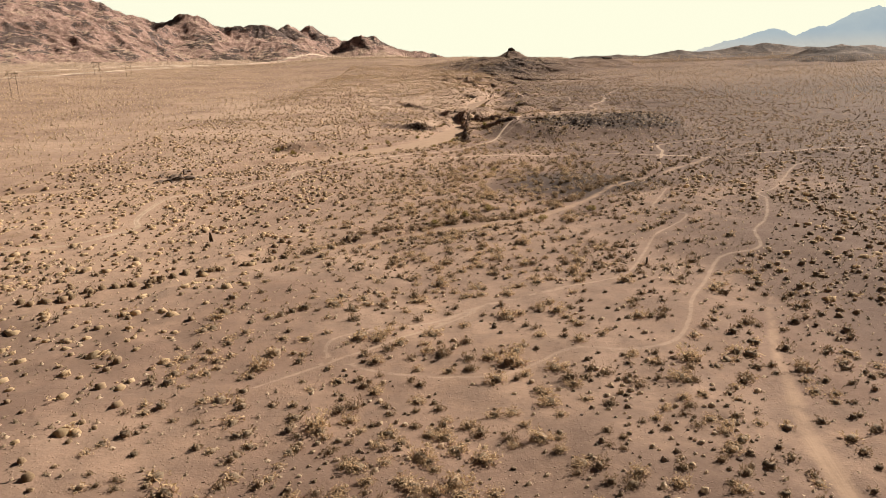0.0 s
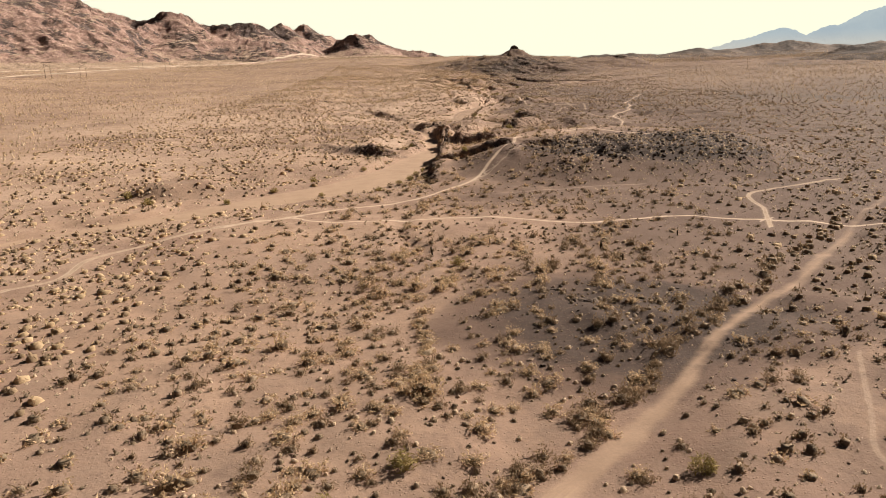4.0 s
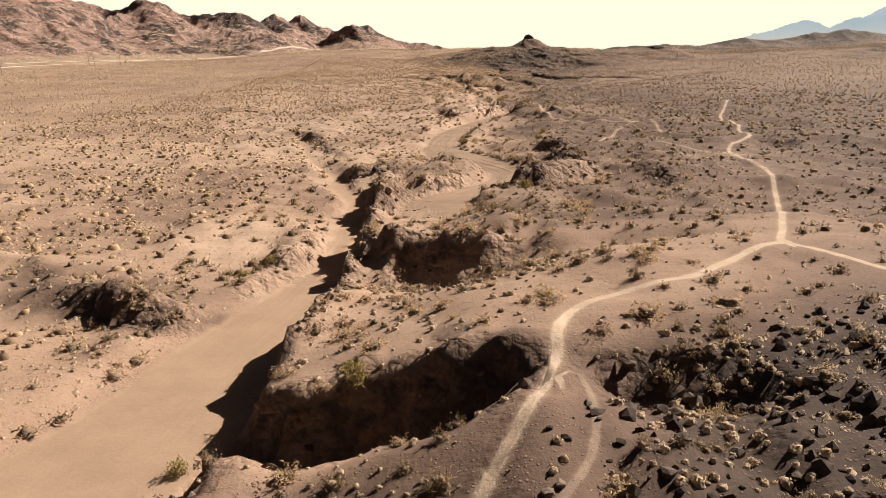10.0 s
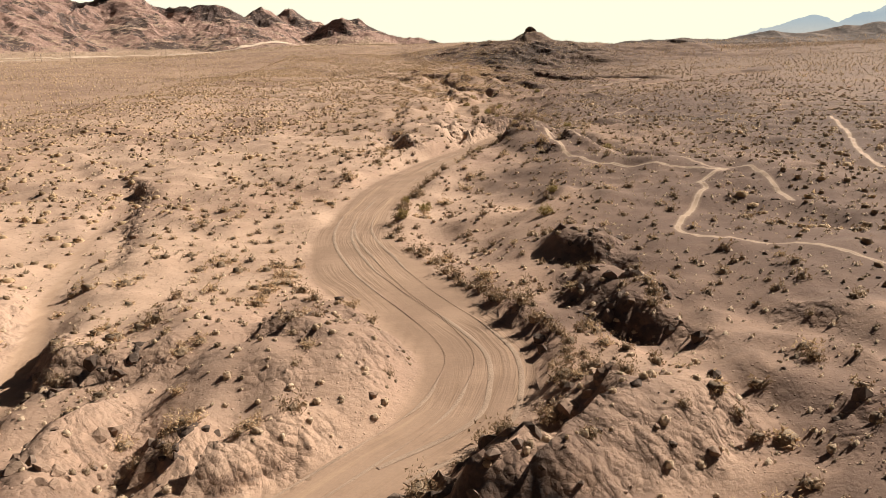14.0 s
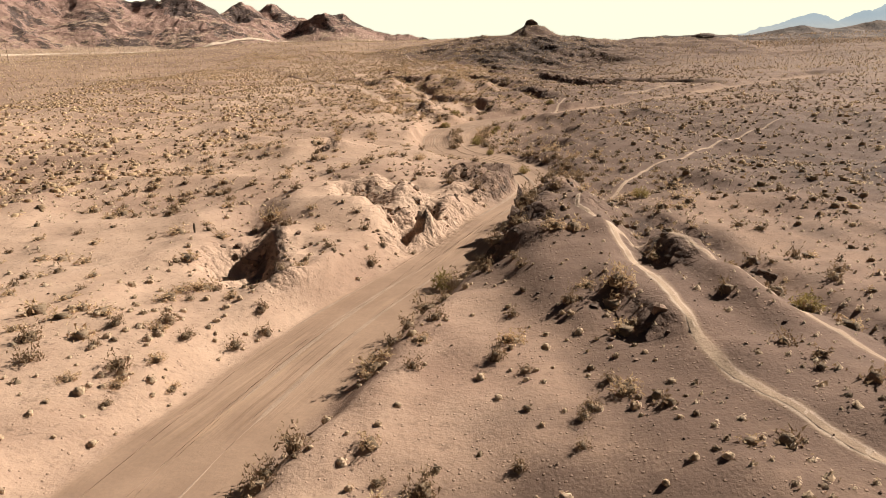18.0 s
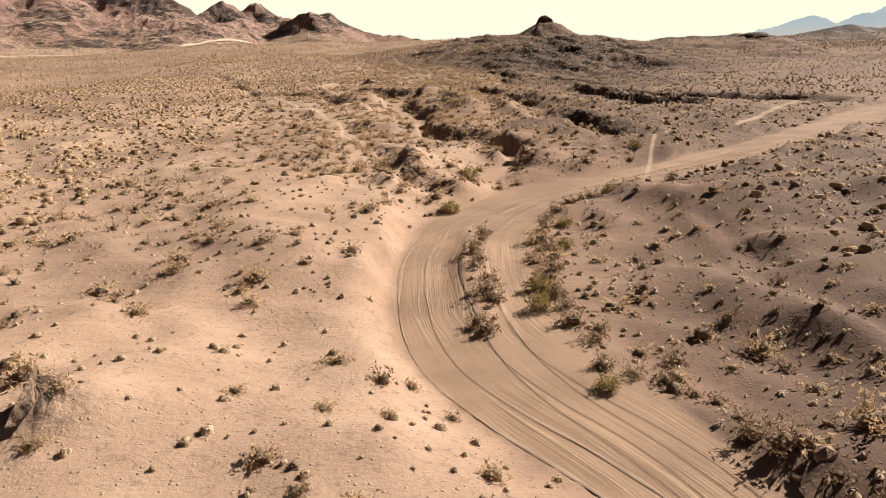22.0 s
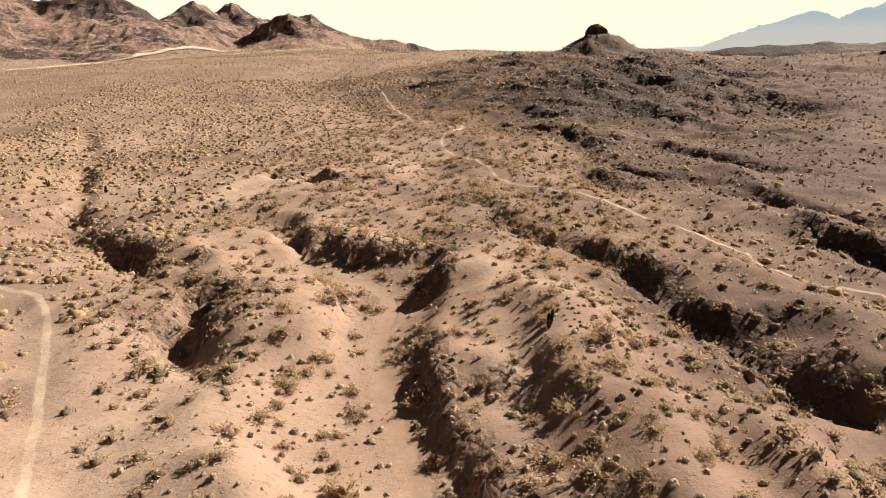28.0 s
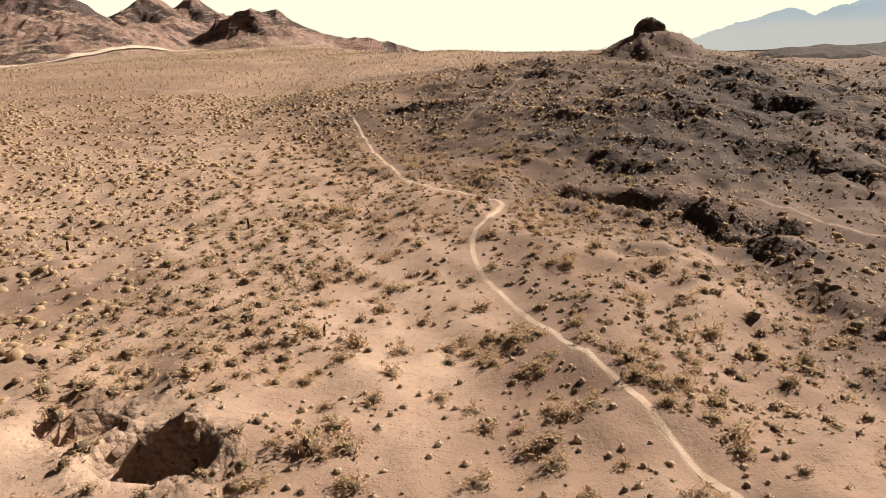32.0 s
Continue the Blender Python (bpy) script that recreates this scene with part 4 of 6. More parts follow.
    for pts, hw, w in TRAILS:
        q, d, side, _, _, _ = near_line(x, y, line([(*p, hw) for p in pts], 0.8 if hw < 1 else 4.0), 3.0 + 3 * hw)
        e = d / hw
        z[q] -= 0.02 * smooth(e, 1.6, 0.6)
        m = e < trail[q]
        trail[q[m]], worn[q[m]], across[q[m]] = e[m], w, side[m] / hw
    f["ledge"] = np.clip(crag + rim + 0.8 * rugged, 0, 1)
    f["wash"], f["lane"], f["along"], f["rutted"], f["trail"], f["worn"], f["across"] = wash, lane, along, rutted, trail, worn, across
    # darker towards +x and in patches; rims and ledges darkened for their shade
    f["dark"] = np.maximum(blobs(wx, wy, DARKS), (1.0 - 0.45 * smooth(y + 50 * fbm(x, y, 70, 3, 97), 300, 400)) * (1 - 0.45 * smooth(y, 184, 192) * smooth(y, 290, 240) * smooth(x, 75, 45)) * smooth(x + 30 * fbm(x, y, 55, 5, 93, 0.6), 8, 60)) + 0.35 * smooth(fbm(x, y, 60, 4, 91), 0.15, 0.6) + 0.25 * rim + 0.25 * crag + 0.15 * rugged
    f["pale"] = np.maximum(blobs(wx, wy, PALES) * smooth(fbm(x, y, 18, 3, 95), -0.4, 0.5), blobs(wx, wy, DUNES))
    f["dark"] *= 1 - blobs(wx, wy, DUNES)
    out = np.hypot(np.maximum(np.abs(x - 20) - 34, 0), np.maximum(y - 600, 0))
    f["scrub"] = 0.6 * smooth(out, 5, 60) + 0.4 * smooth(out, 60, 220)
    rough = smooth(wash, 0.0, 1.5)
    z += 0.14 * rough * smooth(trail, 1.0, 2.5) * fbm(x, y, 3.0, 3, 61) * (1 - far)
    return z, f


# ---- the ground: one sheet, fine along the walk and coarser towards the horizon ----
def axis(lo, hi, step, left, right, grow):
    mid = np.arange(lo, hi + 1e-6, step)
    out, s, p = [], step, hi
    while p < right:
        s *= grow
        p += s
        out.append(p)
    low, s, p = [], step, lo
    while p > left:
        s *= grow
        p -= s
        low.append(p)
    return np.array(low[::-1] + list(mid) + out)


GX = axis(-26, 82, FINE, -4200, 4300, 1.052)
GY = axis(22, 630, FINE * 1.15, -700, 4700, 1.052)
gx, gy = np.meshgrid(GX, GY)
GZ, fields = land(gx.ravel(), gy.ravel())
GZ = GZ.reshape(gx.shape)
sy, sx = np.gradient(GZ, GY, GX)
steep = smooth(np.hypot(sx, sy), 0.30, 0.85)
# steep ground breaks into ribs and blocks
for _ in range(2):
    steep[1:-1, 1:-1] = np.maximum(steep[1:-1, 1:-1], 0.24 * (steep[:-2, 1:-1] + steep[2:, 1:-1] + steep[1:-1, :-2] + steep[1:-1, 2:]))
rag = ridged(gx.ravel(), gy.ravel(), 3.0, 3, 141, 0.6).reshape(gx.shape)
ledge = smooth(fields.pop("ledge"), 0.05, 0.45).reshape(gx.shape)
GZ += steep * (0.2 + 0.8 * ledge) * (0.55 * (rag - 0.15) + 0.2 * fbm(gx.ravel(), gy.ravel(), 1.1, 2, 149).reshape(gx.shape)) * smooth(fields["wash"].reshape(gx.shape), -0.1, 0.3) * smooth(fields["trail"].reshape(gx.shape), 1.0, 2.5)
fields["crag"] = steep.ravel() * ledge.ravel()


def sheet(name, xs, ys, zs, material, attrs=None, flat=False):
    nx, ny = len(xs), len(ys)
    me = bpy.data.meshes.new(name)
    xx, yy = np.meshgrid(xs, ys)
    co = np.stack([xx.ravel(), yy.ravel(), zs.ravel()], 1).astype(np.float32)
    i = (np.arange(ny - 1)[:, None] * nx + np.arange(nx - 1)[None]).ravel()
    fill(me, co, np.vstack([np.stack([i, i + 1, i + nx + 1], 1), np.stack([i, i + nx + 1, i + nx], 1)]), flat)
    for k, v in (attrs or {}).items():
        me.attributes.new(k, "FLOAT", "POINT").data.foreach_set("value", v.astype(np.float32).ravel())
    me.materials.append(material)
    return new(name, me)


def fill(me, co, faces, flat=False):
    """Vertices and faces of one size, from arrays."""
    n, k = faces.shape
    me.vertices.add(len(co))
    me.vertices.foreach_set("co", np.ascontiguousarray(co, np.float32).ravel())
    me.loops.add(n * k)
    me.loops.foreach_set("vertex_index", np.ascontiguousarray(faces, np.int32).ravel())
    me.polygons.add(n)
    me.polygons.foreach_set("loop_start", np.arange(n, dtype=np.int32) * k)
    me.polygons.foreach_set("use_smooth", np.full(n, not flat))
    me.update(calc_edges=True)


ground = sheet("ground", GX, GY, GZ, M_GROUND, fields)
tagged(ground, "tan sandy desert floor with washes, gullies and worn trails", "ground", kind="structure")


def height(x, y, table=None):
    """The ground's height at points, on the sheet's triangles; with a table, that field instead."""
    t = GZ if table is None else table.reshape(GZ.shape)
    x, y = np.atleast_1d(np.asarray(x, float)), np.atleast_1d(np.asarray(y, float))
    i = np.clip(np.searchsorted(GX, x) - 1, 0, len(GX) - 2)
    j = np.clip(np.searchsorted(GY, y) - 1, 0, len(GY) - 2)
    u, v = (x - GX[i]) / (GX[i + 1] - GX[i]), (y - GY[j]) / (GY[j + 1] - GY[j])
    near, far_ = t[j, i], t[j + 1, i + 1]
    return np.where(u > v, near + u * (t[j, i + 1] - near) + v * (far_ - t[j, i + 1]), near + v * (t[j + 1, i] - near) + u * (far_ - t[j + 1, i]))


# ---- mountains ----
def crest(x, y, ridges, slope, seed):
    """Roof-shaped height under the ridge lines (x, y, height), with side spurs stepping down from them."""
    rng = np.random.default_rng(seed)
    segs = []
    for pts in ridges:
        p = line(pts, 9.0)
        segs += list(zip(p[:-1], p[1:]))
        t = np.gradient(p[:, :2], axis=0)
        t /= np.linalg.norm(t, axis=1, keepdims=True)
        for k in range(1, len(p) - 1, 3):
            for sgn in (-1, 1):
                a = p[k].copy()
                if a[2] < 9:
                    continue
                ang = math.atan2(t[k, 0] * sgn, -t[k, 1] * sgn) + rng.uniform(-0.5, 0.5)
                a[2] *= rng.uniform(0.88, 0.99)
                for _ in range(3):
                    ln = a[2] / slope * rng.uniform(0.35, 0.6)
                    b = np.array([a[0] + ln * math.cos(ang), a[1] + ln * math.sin(ang), a[2] * rng.uniform(0.52, 0.72)])
                    segs.append((a, b))
                    a, ang = b, ang + rng.uniform(-0.45, 0.45)
                    if a[2] < 4:
                        break
    z = np.full_like(x, -50.0)
    for a, b in segs:
        top = max(a[2], b[2])
        reach = top / slope * 1.4 + 10
        q = np.nonzero((x > min(a[0], b[0]) - reach) & (x < max(a[0], b[0]) + reach) & (y > min(a[1], b[1]) - reach) & (y < max(a[1], b[1]) + reach))[0]
        dx, dy = b[0] - a[0], b[1] - a[1]
        u = np.clip(((x[q] - a[0]) * dx + (y[q] - a[1]) * dy) / (dx * dx + dy * dy + 1e-9), 0, 1)
        d = np.hypot(x[q] - a[0] - u * dx, y[q] - a[1] - u * dy)
        h = a[2] + u * (b[2] - a[2]) - slope * d * (1.15 - 0.3 * smooth(d, 0, 60))
        z[q] = np.maximum(z[q], h)
    return z


SHEETS = []


def surface(x, y):
    """The height of the ground or of the mountain slope that covers it."""
    z = height(x, y)
    xs, ys, zs = SHEETS[0]
    step = xs[1] - xs[0]
    u, v = np.clip((x - xs[0]) / step, 0, len(xs) - 1.001), np.clip((y - ys[0]) / step, 0, len(ys) - 1.001)
    i, j = u.astype(int), v.astype(int)
    u, v = u - i, v - j
    top = (zs[j, i] * (1 - u) + zs[j, i + 1] * u) * (1 - v) + (zs[j + 1, i] * (1 - u) + zs[j + 1, i + 1] * u) * v
    return np.maximum(z, top)


def mountain(name, label, ridges, x0, x1, y0, y1, step, slope, rough, material, seed, kind="", skirt=6.0):
    """A range as a sheet of its own, sunk into the ground at its edges."""
    xs, ys = np.arange(x0, x1 + 1, step), np.arange(y0, y1 + 1, step)
    xx, yy = np.meshgrid(xs, ys)
    x, y = xx.ravel(), yy.ravel()
    wx, wy = x + 6 * rough * fbm(x, y, 30 * rough, 4, seed), y + 6 * rough * fbm(x, y, 30 * rough, 4, seed + 9)
    z = crest(wx, wy, ridges, slope, seed)
    g = smooth(z, 0.0, 20.0)
    if not kind and slope > 0.5:
        low = crest(wx, wy, [[(px, py, 0.19 * pz) for px, py, pz in r] for r in ridges], 0.085, seed)
        z = np.maximum(z, low + 0.6 * fbm(x, y, 40, 3, seed + 60))
    z = z + g * rough * ((6.5 if kind == "" and slope > 0.5 else 5.5) * (ridged(wx, wy, 40 * rough, 5, seed + 20, 0.62) - 0.42) + 1.3 * (ridged(x, y, 14 * rough, 3, seed + 40, 0.6) - 0.35))
    base = height(x, y)
    edge = np.minimum.reduce([x - x0, x1 - x, y - y0, y1 - y])
    if kind == "backdrop":
        z = np.maximum(z, -20) * smooth(y - y0, 0, 260) - 55 - 70 * smooth(y - y0, 150, 0)
    else:
        z = base - skirt + (z + skirt) * smooth(edge, 0, 10 * step)
        z = np.where(z < base + 0.3, base - skirt * smooth(base + 0.3 - z, 0.0, 3.0) - 0.5, z)
    SHEETS.append((xs, ys, z.reshape(len(ys), len(xs))))
    return tagged(sheet(name, xs, ys, z, material, flat=not kind), label, "mountain", kind="structure" if kind else "")


mountain("craggy_mountain", "craggy brown desert mountain range, dark rock outcrops and painted ravine shade", [
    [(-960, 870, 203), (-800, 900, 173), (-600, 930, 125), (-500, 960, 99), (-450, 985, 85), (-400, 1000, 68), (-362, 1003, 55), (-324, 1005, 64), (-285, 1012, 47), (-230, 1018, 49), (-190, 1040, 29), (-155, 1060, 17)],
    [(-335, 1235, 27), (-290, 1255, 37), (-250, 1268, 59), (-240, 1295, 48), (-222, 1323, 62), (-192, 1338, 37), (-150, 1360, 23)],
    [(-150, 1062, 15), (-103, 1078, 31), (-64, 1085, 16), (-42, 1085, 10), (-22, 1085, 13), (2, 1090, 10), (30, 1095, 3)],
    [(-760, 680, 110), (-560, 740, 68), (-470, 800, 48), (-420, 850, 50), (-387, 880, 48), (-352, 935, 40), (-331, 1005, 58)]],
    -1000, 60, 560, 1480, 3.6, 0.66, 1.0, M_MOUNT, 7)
mountain("rocky_hill", "low dark rocky hills along the skyline", [
    [(140, 752, 2), (190, 756, 5), (243, 758, 6.5), (300, 765, 6), (352, 770, 4)], [(255, 880, 2), (315, 875, 7), (362, 869, 10), (430, 860, 9), (500, 850, 8)],
    [(300, 646, 3), (330, 648, 8), (355, 652, 10), (385, 650, 7), (440, 655, 11), (510, 640, 13)]], 100, 540, 590, 930, 3.4, 0.22, 0.75, M_HILL, 21)
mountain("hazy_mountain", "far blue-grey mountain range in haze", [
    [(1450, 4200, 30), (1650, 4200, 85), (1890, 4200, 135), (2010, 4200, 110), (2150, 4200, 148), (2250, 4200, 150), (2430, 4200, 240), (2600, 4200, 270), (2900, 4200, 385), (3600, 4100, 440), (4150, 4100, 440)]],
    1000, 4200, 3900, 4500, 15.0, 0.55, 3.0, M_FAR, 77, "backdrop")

M_ROAD = rock_material("graded_road_dust", (0.62, 0.49, 0.37), (0.70, 0.56, 0.43), 0.2)


# ---- trodden trails, each a thin dished ribbon on the ground ----
def ribbon(name, pts, half, worn, seed):
    p = line([(*q, half) for q in pts], 0.3 if half < 1 else 6.0)
    t = np.gradient(p[:, :2], axis=0)
    t /= np.linalg.norm(t, axis=1, keepdims=True)
    nrm = np.stack([-t[:, 1], t[:, 0]], 1)
    s_ = np.arange(len(p)) * 0.3
    w = half * worn * (0.5 + 0.35 * fbm(s_, s_ * 0 + seed, 3.0, 3, seed))
    rows_ = []
    for u in (-1.0, -0.82, 0.0, 0.82, 1.0):
        wob = 0.22 * half * fbm(s_, s_ * 0 + 9 * np.sign(u), 2.6, 3, seed + 3) * (abs(u) > 0.5)
        q = p[:, :2] + nrm * (u * w + wob)[:, None]
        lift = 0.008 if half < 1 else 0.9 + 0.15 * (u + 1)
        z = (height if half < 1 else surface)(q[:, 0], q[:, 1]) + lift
        rows_.append(np.column_stack([q, z]))
    co = np.stack(rows_, 1).reshape(-1, 3)
    k = (np.arange(len(p) - 1)[:, None] * 5 + np.arange(4)[None]).ravel()
    me = bpy.data.meshes.new(name)
    fill(me, co, np.stack([k, k + 5, k + 6, k + 1], 1))
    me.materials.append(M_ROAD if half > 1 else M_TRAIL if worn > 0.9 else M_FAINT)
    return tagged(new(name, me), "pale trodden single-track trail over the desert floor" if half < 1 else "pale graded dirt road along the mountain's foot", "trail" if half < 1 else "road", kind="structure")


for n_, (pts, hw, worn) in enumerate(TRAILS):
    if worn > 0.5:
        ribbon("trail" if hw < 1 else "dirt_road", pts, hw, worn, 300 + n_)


# tyre tracks along the sandy wash beds, in pairs that drift from side to side
def tyre_track(bed, lo, hi, offset, drift, seed):
    p = line(bed, 3.0)
    p = p[(p[:, 1] > lo) & (p[:, 1] < hi)]
    t = np.gradient(p[:, :2], axis=0)
    t /= np.linalg.norm(t, axis=1, keepdims=True)
    side = np.stack([t[:, 1], -t[:, 0]], 1)
    s_ = np.arange(len(p)) * 3.0
    mid = np.clip(offset + drift * fbm(s_, s_ * 0 + seed, 34, 2, seed), -0.75, 0.75) * np.maximum(p[:, 2] - 0.5, 0.2)
    for k in (-0.72, 0.72):
        q = p[:, :2] + side * (mid + k)[:, None]
        q = line([(*v, 0.1) for v in q], 0.6)
        t2 = np.gradient(q[:, :2], axis=0)
        t2 /= np.linalg.norm(t2, axis=1, keepdims=True)
        n2 = np.stack([-t2[:, 1], t2[:, 0]], 1)
        s2 = np.arange(len(q)) * 0.6
        w = 0.13 * smooth(fbm(s2, s2 * 0 + k, 11, 3, seed + 5), -0.05, 0.4)
        rows_ = [np.column_stack([q[:, :2] + n2 * (u * w)[:, None], height(*(q[:, :2] + n2 * (u * w)[:, None]).T) + (0.034 if u == 0 else 0.016)]) for u in (-1.0, 0.0, 1.0)]
        co = np.stack(rows_, 1).reshape(-1, 3)
        a = (np.arange(len(q) - 1)[:, None] * 3 + np.arange(2)[None]).ravel()
        me = bpy.data.meshes.new("tyre_track")
        fill(me, co, np.stack([a, a + 3, a + 4, a + 1], 1))
        me.materials.append(M_RUT)
        tagged(new("tyre_track", me), "faint tyre track in the sandy wash bed", "tyre track", kind="structure")


for n_, (off, drift, lo, hi) in enumerate([(-0.4, 0.8, 224, 330), (0.2, 0.9, 240, 420), (-0.2, 1.2, 300, 440), (0.45, 0.9, 340, 430)]):
    tyre_track(WASH_MAIN, lo, hi, off, drift, 500 + n_)
# the pale sky near the horizon, far behind everything
sky_n = Nodes("pale_sky")
sky_n.bsdf.inputs["Emission Color"].default_value = (1.0, 0.985, 0.755, 1.0)
sky_n.bsdf.inputs["Emission Strength"].default_value = SKY_GLOW
M_SKY = sky_n.finish((0.0, 0.0, 0.0), 1.0)
ang = np.linspace(radians(10), radians(170), 49)
levels = np.array([-300.0, 0.0, 150.0, 300.0, 480.0])
sky_co = np.array([(4600 * math.cos(a), 300 + 4600 * math.sin(a), z) for z in levels for a in ang])
i = (np.arange(len(levels) - 1)[:, None] * 49 + np.arange(48)[None]).ravel()
sky_me = bpy.data.meshes.new("sky_backdrop")
fill(sky_me, sky_co, np.stack([i, i + 1, i + 50, i + 49], 1))
sky_me.materials.append(M_SKY)
tagged(new("sky_backdrop", sky_me), "pale cream hazy sky above the horizon", "sky", kind="structure")


# ---- helpers for things ----
def mesh_from(name, co, faces, material, flat=True, slots=None, second=None):
    """A mesh from arrays; where slots are 1, faces take the second material."""
    me = bpy.data.meshes.new(name)
    fill(me, np.asarray(co, float), np.asarray(faces), flat)
    me.materials.append(material)
    if second:
        me.materials.append(second)
        me.polygons.foreach_set("material_index", np.asarray(slots, np.int32))
    return me


def part(name, me, parent, label=""):
    ob = new(name, me)
    ob.parent = parent
    return tagged(ob, label) if label else ob


def thing(name, x, y, turn=0.0, size=1.0, sink=0.0):
    """An Empty at the foot of a thing, on the ground."""
    ob = new(name)
    ob.empty_display_size = 0.1
    ob.location = (x, y, float(height(x, y)[0]) - sink)
    ob.rotation_euler = (0, 0, turn)
    ob.scale = (size, size, size)
    return ob


RNG = np.random.default_rng(4)


# ---- shrubs ----
def blades(base, tip, width, rng):
    """Thin triangles from base to tip."""
    n = len(base)
    side = np.cross(tip - base, rng.normal(size=(n, 3)))
    side *= (np.asarray(width).reshape(-1, 1) if np.ndim(width) else width) / (np.linalg.norm(side, axis=1, keepdims=True) + 1e-9)
    co = np.stack([base - side * 0.5, base + side * 0.5, tip], 1).reshape(-1, 3)
    return co, np.arange(n * 3).reshape(-1, 3)


def dome(rng, sides, rings, r, h, lump):
    """The dense, lumpy body of a bush: a closed mound of rings, drawn in a little at its foot."""
    co, fa = [], []
    for j in range(rings):
        e = 0.5 * math.pi * (j + 0.25) / (rings + 0.25) if j else 0.0
        for k in range(sides):
            a, q = 2 * math.pi * (k + 0.5 * j) / sides, rng.uniform(1 - lump, 1 + lump)
            f = r * q * (math.cos(e) if j else 0.86)
            co.append((f * math.cos(a), f * math.sin(a), h * q * math.sin(e) if j else -0.05))
    co.append((r * rng.uniform(-0.2, 0.2), r * rng.uniform(-0.2, 0.2), h))
    for j in range(rings - 1):
        for k in range(sides):
            a, b = j * sides + k, j * sides + (k + 1) % sides
            fa += [(a, b, a + sides), (b, b + sides, a + sides)]
    for k in range(sides):
        fa.append(((rings - 1) * sides + k, (rings - 1) * sides + (k + 1) % sides, rings * sides))
    return np.array(co), np.array(fa)


def creosote(rng, stems, leaves, leaf, slim=0.3, core=0, skirt=0):
    """A low, wide haze of fine twigs and small leaves on a fan of stems, with a skirt of dense low twigs over an added
    dark heart or, far off, a heart of core facets. About 0.65 m high and 1.3 m wide at size 1.
    """
    a = rng.uniform(0, 2 * math.pi, stems)
    lean = rng.uniform(0.1, 1.0, stems) ** 0.6
    up = rng.uniform(0.6, 1.0, stems) * np.sqrt(1.12 - lean * lean)
    tip = np.stack([np.cos(a) * lean * 0.54, np.sin(a) * lean * 0.54, up * 0.64], 1)
    root = np.stack([np.cos(a) * 0.1, np.sin(a) * 0.1, np.full(stems, -0.05)], 1)
    s_co, s_f = blades(root, tip, 0.024, rng)
    k = rng.integers(0, stems, leaves)
    u = rng.uniform(0.2, 1.05, leaves)[:, None] ** 0.75
    at = root[k] + (tip[k] - root[k]) * u + rng.normal(size=(leaves, 3)) * 0.075
    at[:, 2] = np.maximum(at[:, 2], 0.02)
    if skirt:
        a, r = rng.uniform(0, 2 * math.pi, skirt), 0.46 * rng.uniform(0, 1, skirt) ** 0.6
        at[:skirt] = np.stack([r * np.cos(a), r * np.sin(a), 0.02 + (0.3 - 0.45 * r) * rng.uniform(0, 1, skirt)], 1)
    d = rng.normal(size=(leaves, 3)) * 0.7 + (tip[k] - root[k]) * 1.2
    d /= np.linalg.norm(d, axis=1, keepdims=True)
    ln = leaf * rng.uniform(0.6, 1.5, (leaves, 1))
    l_co, l_f = blades(at - d * ln * 0.5, at + d * ln * 0.7, ln[:, 0] * slim, rng)
    if skirt:
        # solid heart in stem colour, added for the shade at the bush's foot
        d_co, d_f = dome(rng, 5, 2, 0.30, 0.25, 0.35)
        s_f = np.vstack([s_f, d_f + len(s_co)])
        s_co = np.vstack([s_co, d_co])
    if core:
        d_co, d_f = dome(rng, core, 2, 0.36, 0.25, 0.35)
        l_f = np.vstack([l_f, d_f + len(l_co)])
        l_co = np.vstack([l_co, d_co])
    return (s_co, s_f), (l_co, l_f)


def bursage(rng, tufts, leaf, rings=2, sides=7):
    """A low, rounded clump of dry leaves, half a metre wide at size 1: a lumpy dense body with leaf tufts standing off it."""
    co, fa = dome(rng, sides, rings, 0.2, 0.17, 0.3)
    v = rng.normal(size=(tufts, 3))
    v[:, 2] = np.abs(v[:, 2]) * 1.1 + 0.22
    v /= np.linalg.norm(v, axis=1, keepdims=True)
    at = v * np.array([0.22, 0.22, 0.18]) * rng.uniform(0.7, 1.15, (tufts, 1))
    t = np.cross(v, rng.normal(size=(tufts, 3)))
    t /= np.linalg.norm(t, axis=1, keepdims=True)
    w = np.cross(v, t) + v * rng.uniform(-0.5, 0.5, (tufts, 1))
    ln = leaf * rng.uniform(0.7, 1.35, (tufts, 1))
    tri = np.stack([at - t * ln, at + t * ln * 0.8 - w * ln * 0.6, at + w * ln + v * ln * 0.25], 1).reshape(-1, 3)
    tri[:, 2] = np.maximum(tri[:, 2], -0.02)
    n = len(co)
    return np.vstack([co, tri]), np.vstack([fa, np.arange(tufts * 3).reshape(-1, 3) + n])


def join(kinds, pick, x, y, z, size, turn, tall):
    """One vertex and one face array out of many turned and scaled copies."""
    cos, faces, off = [], [], 0
    for k, (co, fa) in enumerate(kinds):
        m = np.nonzero(pick == k)[0]
        if not len(m):
            continue
        c, s = np.cos(turn[m])[:, None], np.sin(turn[m])[:, None]
        px, py, pz = co[None, :, 0] * size[m, None], co[None, :, 1] * size[m, None], co[None, :, 2] * (size[m] * tall[m])[:, None]
        w = np.stack([px * c - py * s + x[m, None], px * s + py * c + y[m, None], pz + z[m, None]], 2).reshape(-1, 3)
        cos.append(w)
        faces.append((fa[None] + (np.arange(len(m)) * len(co))[:, None, None] + off).reshape(-1, fa.shape[1]))
        off += len(w)
    return np.vstack(cos), np.vstack(faces)


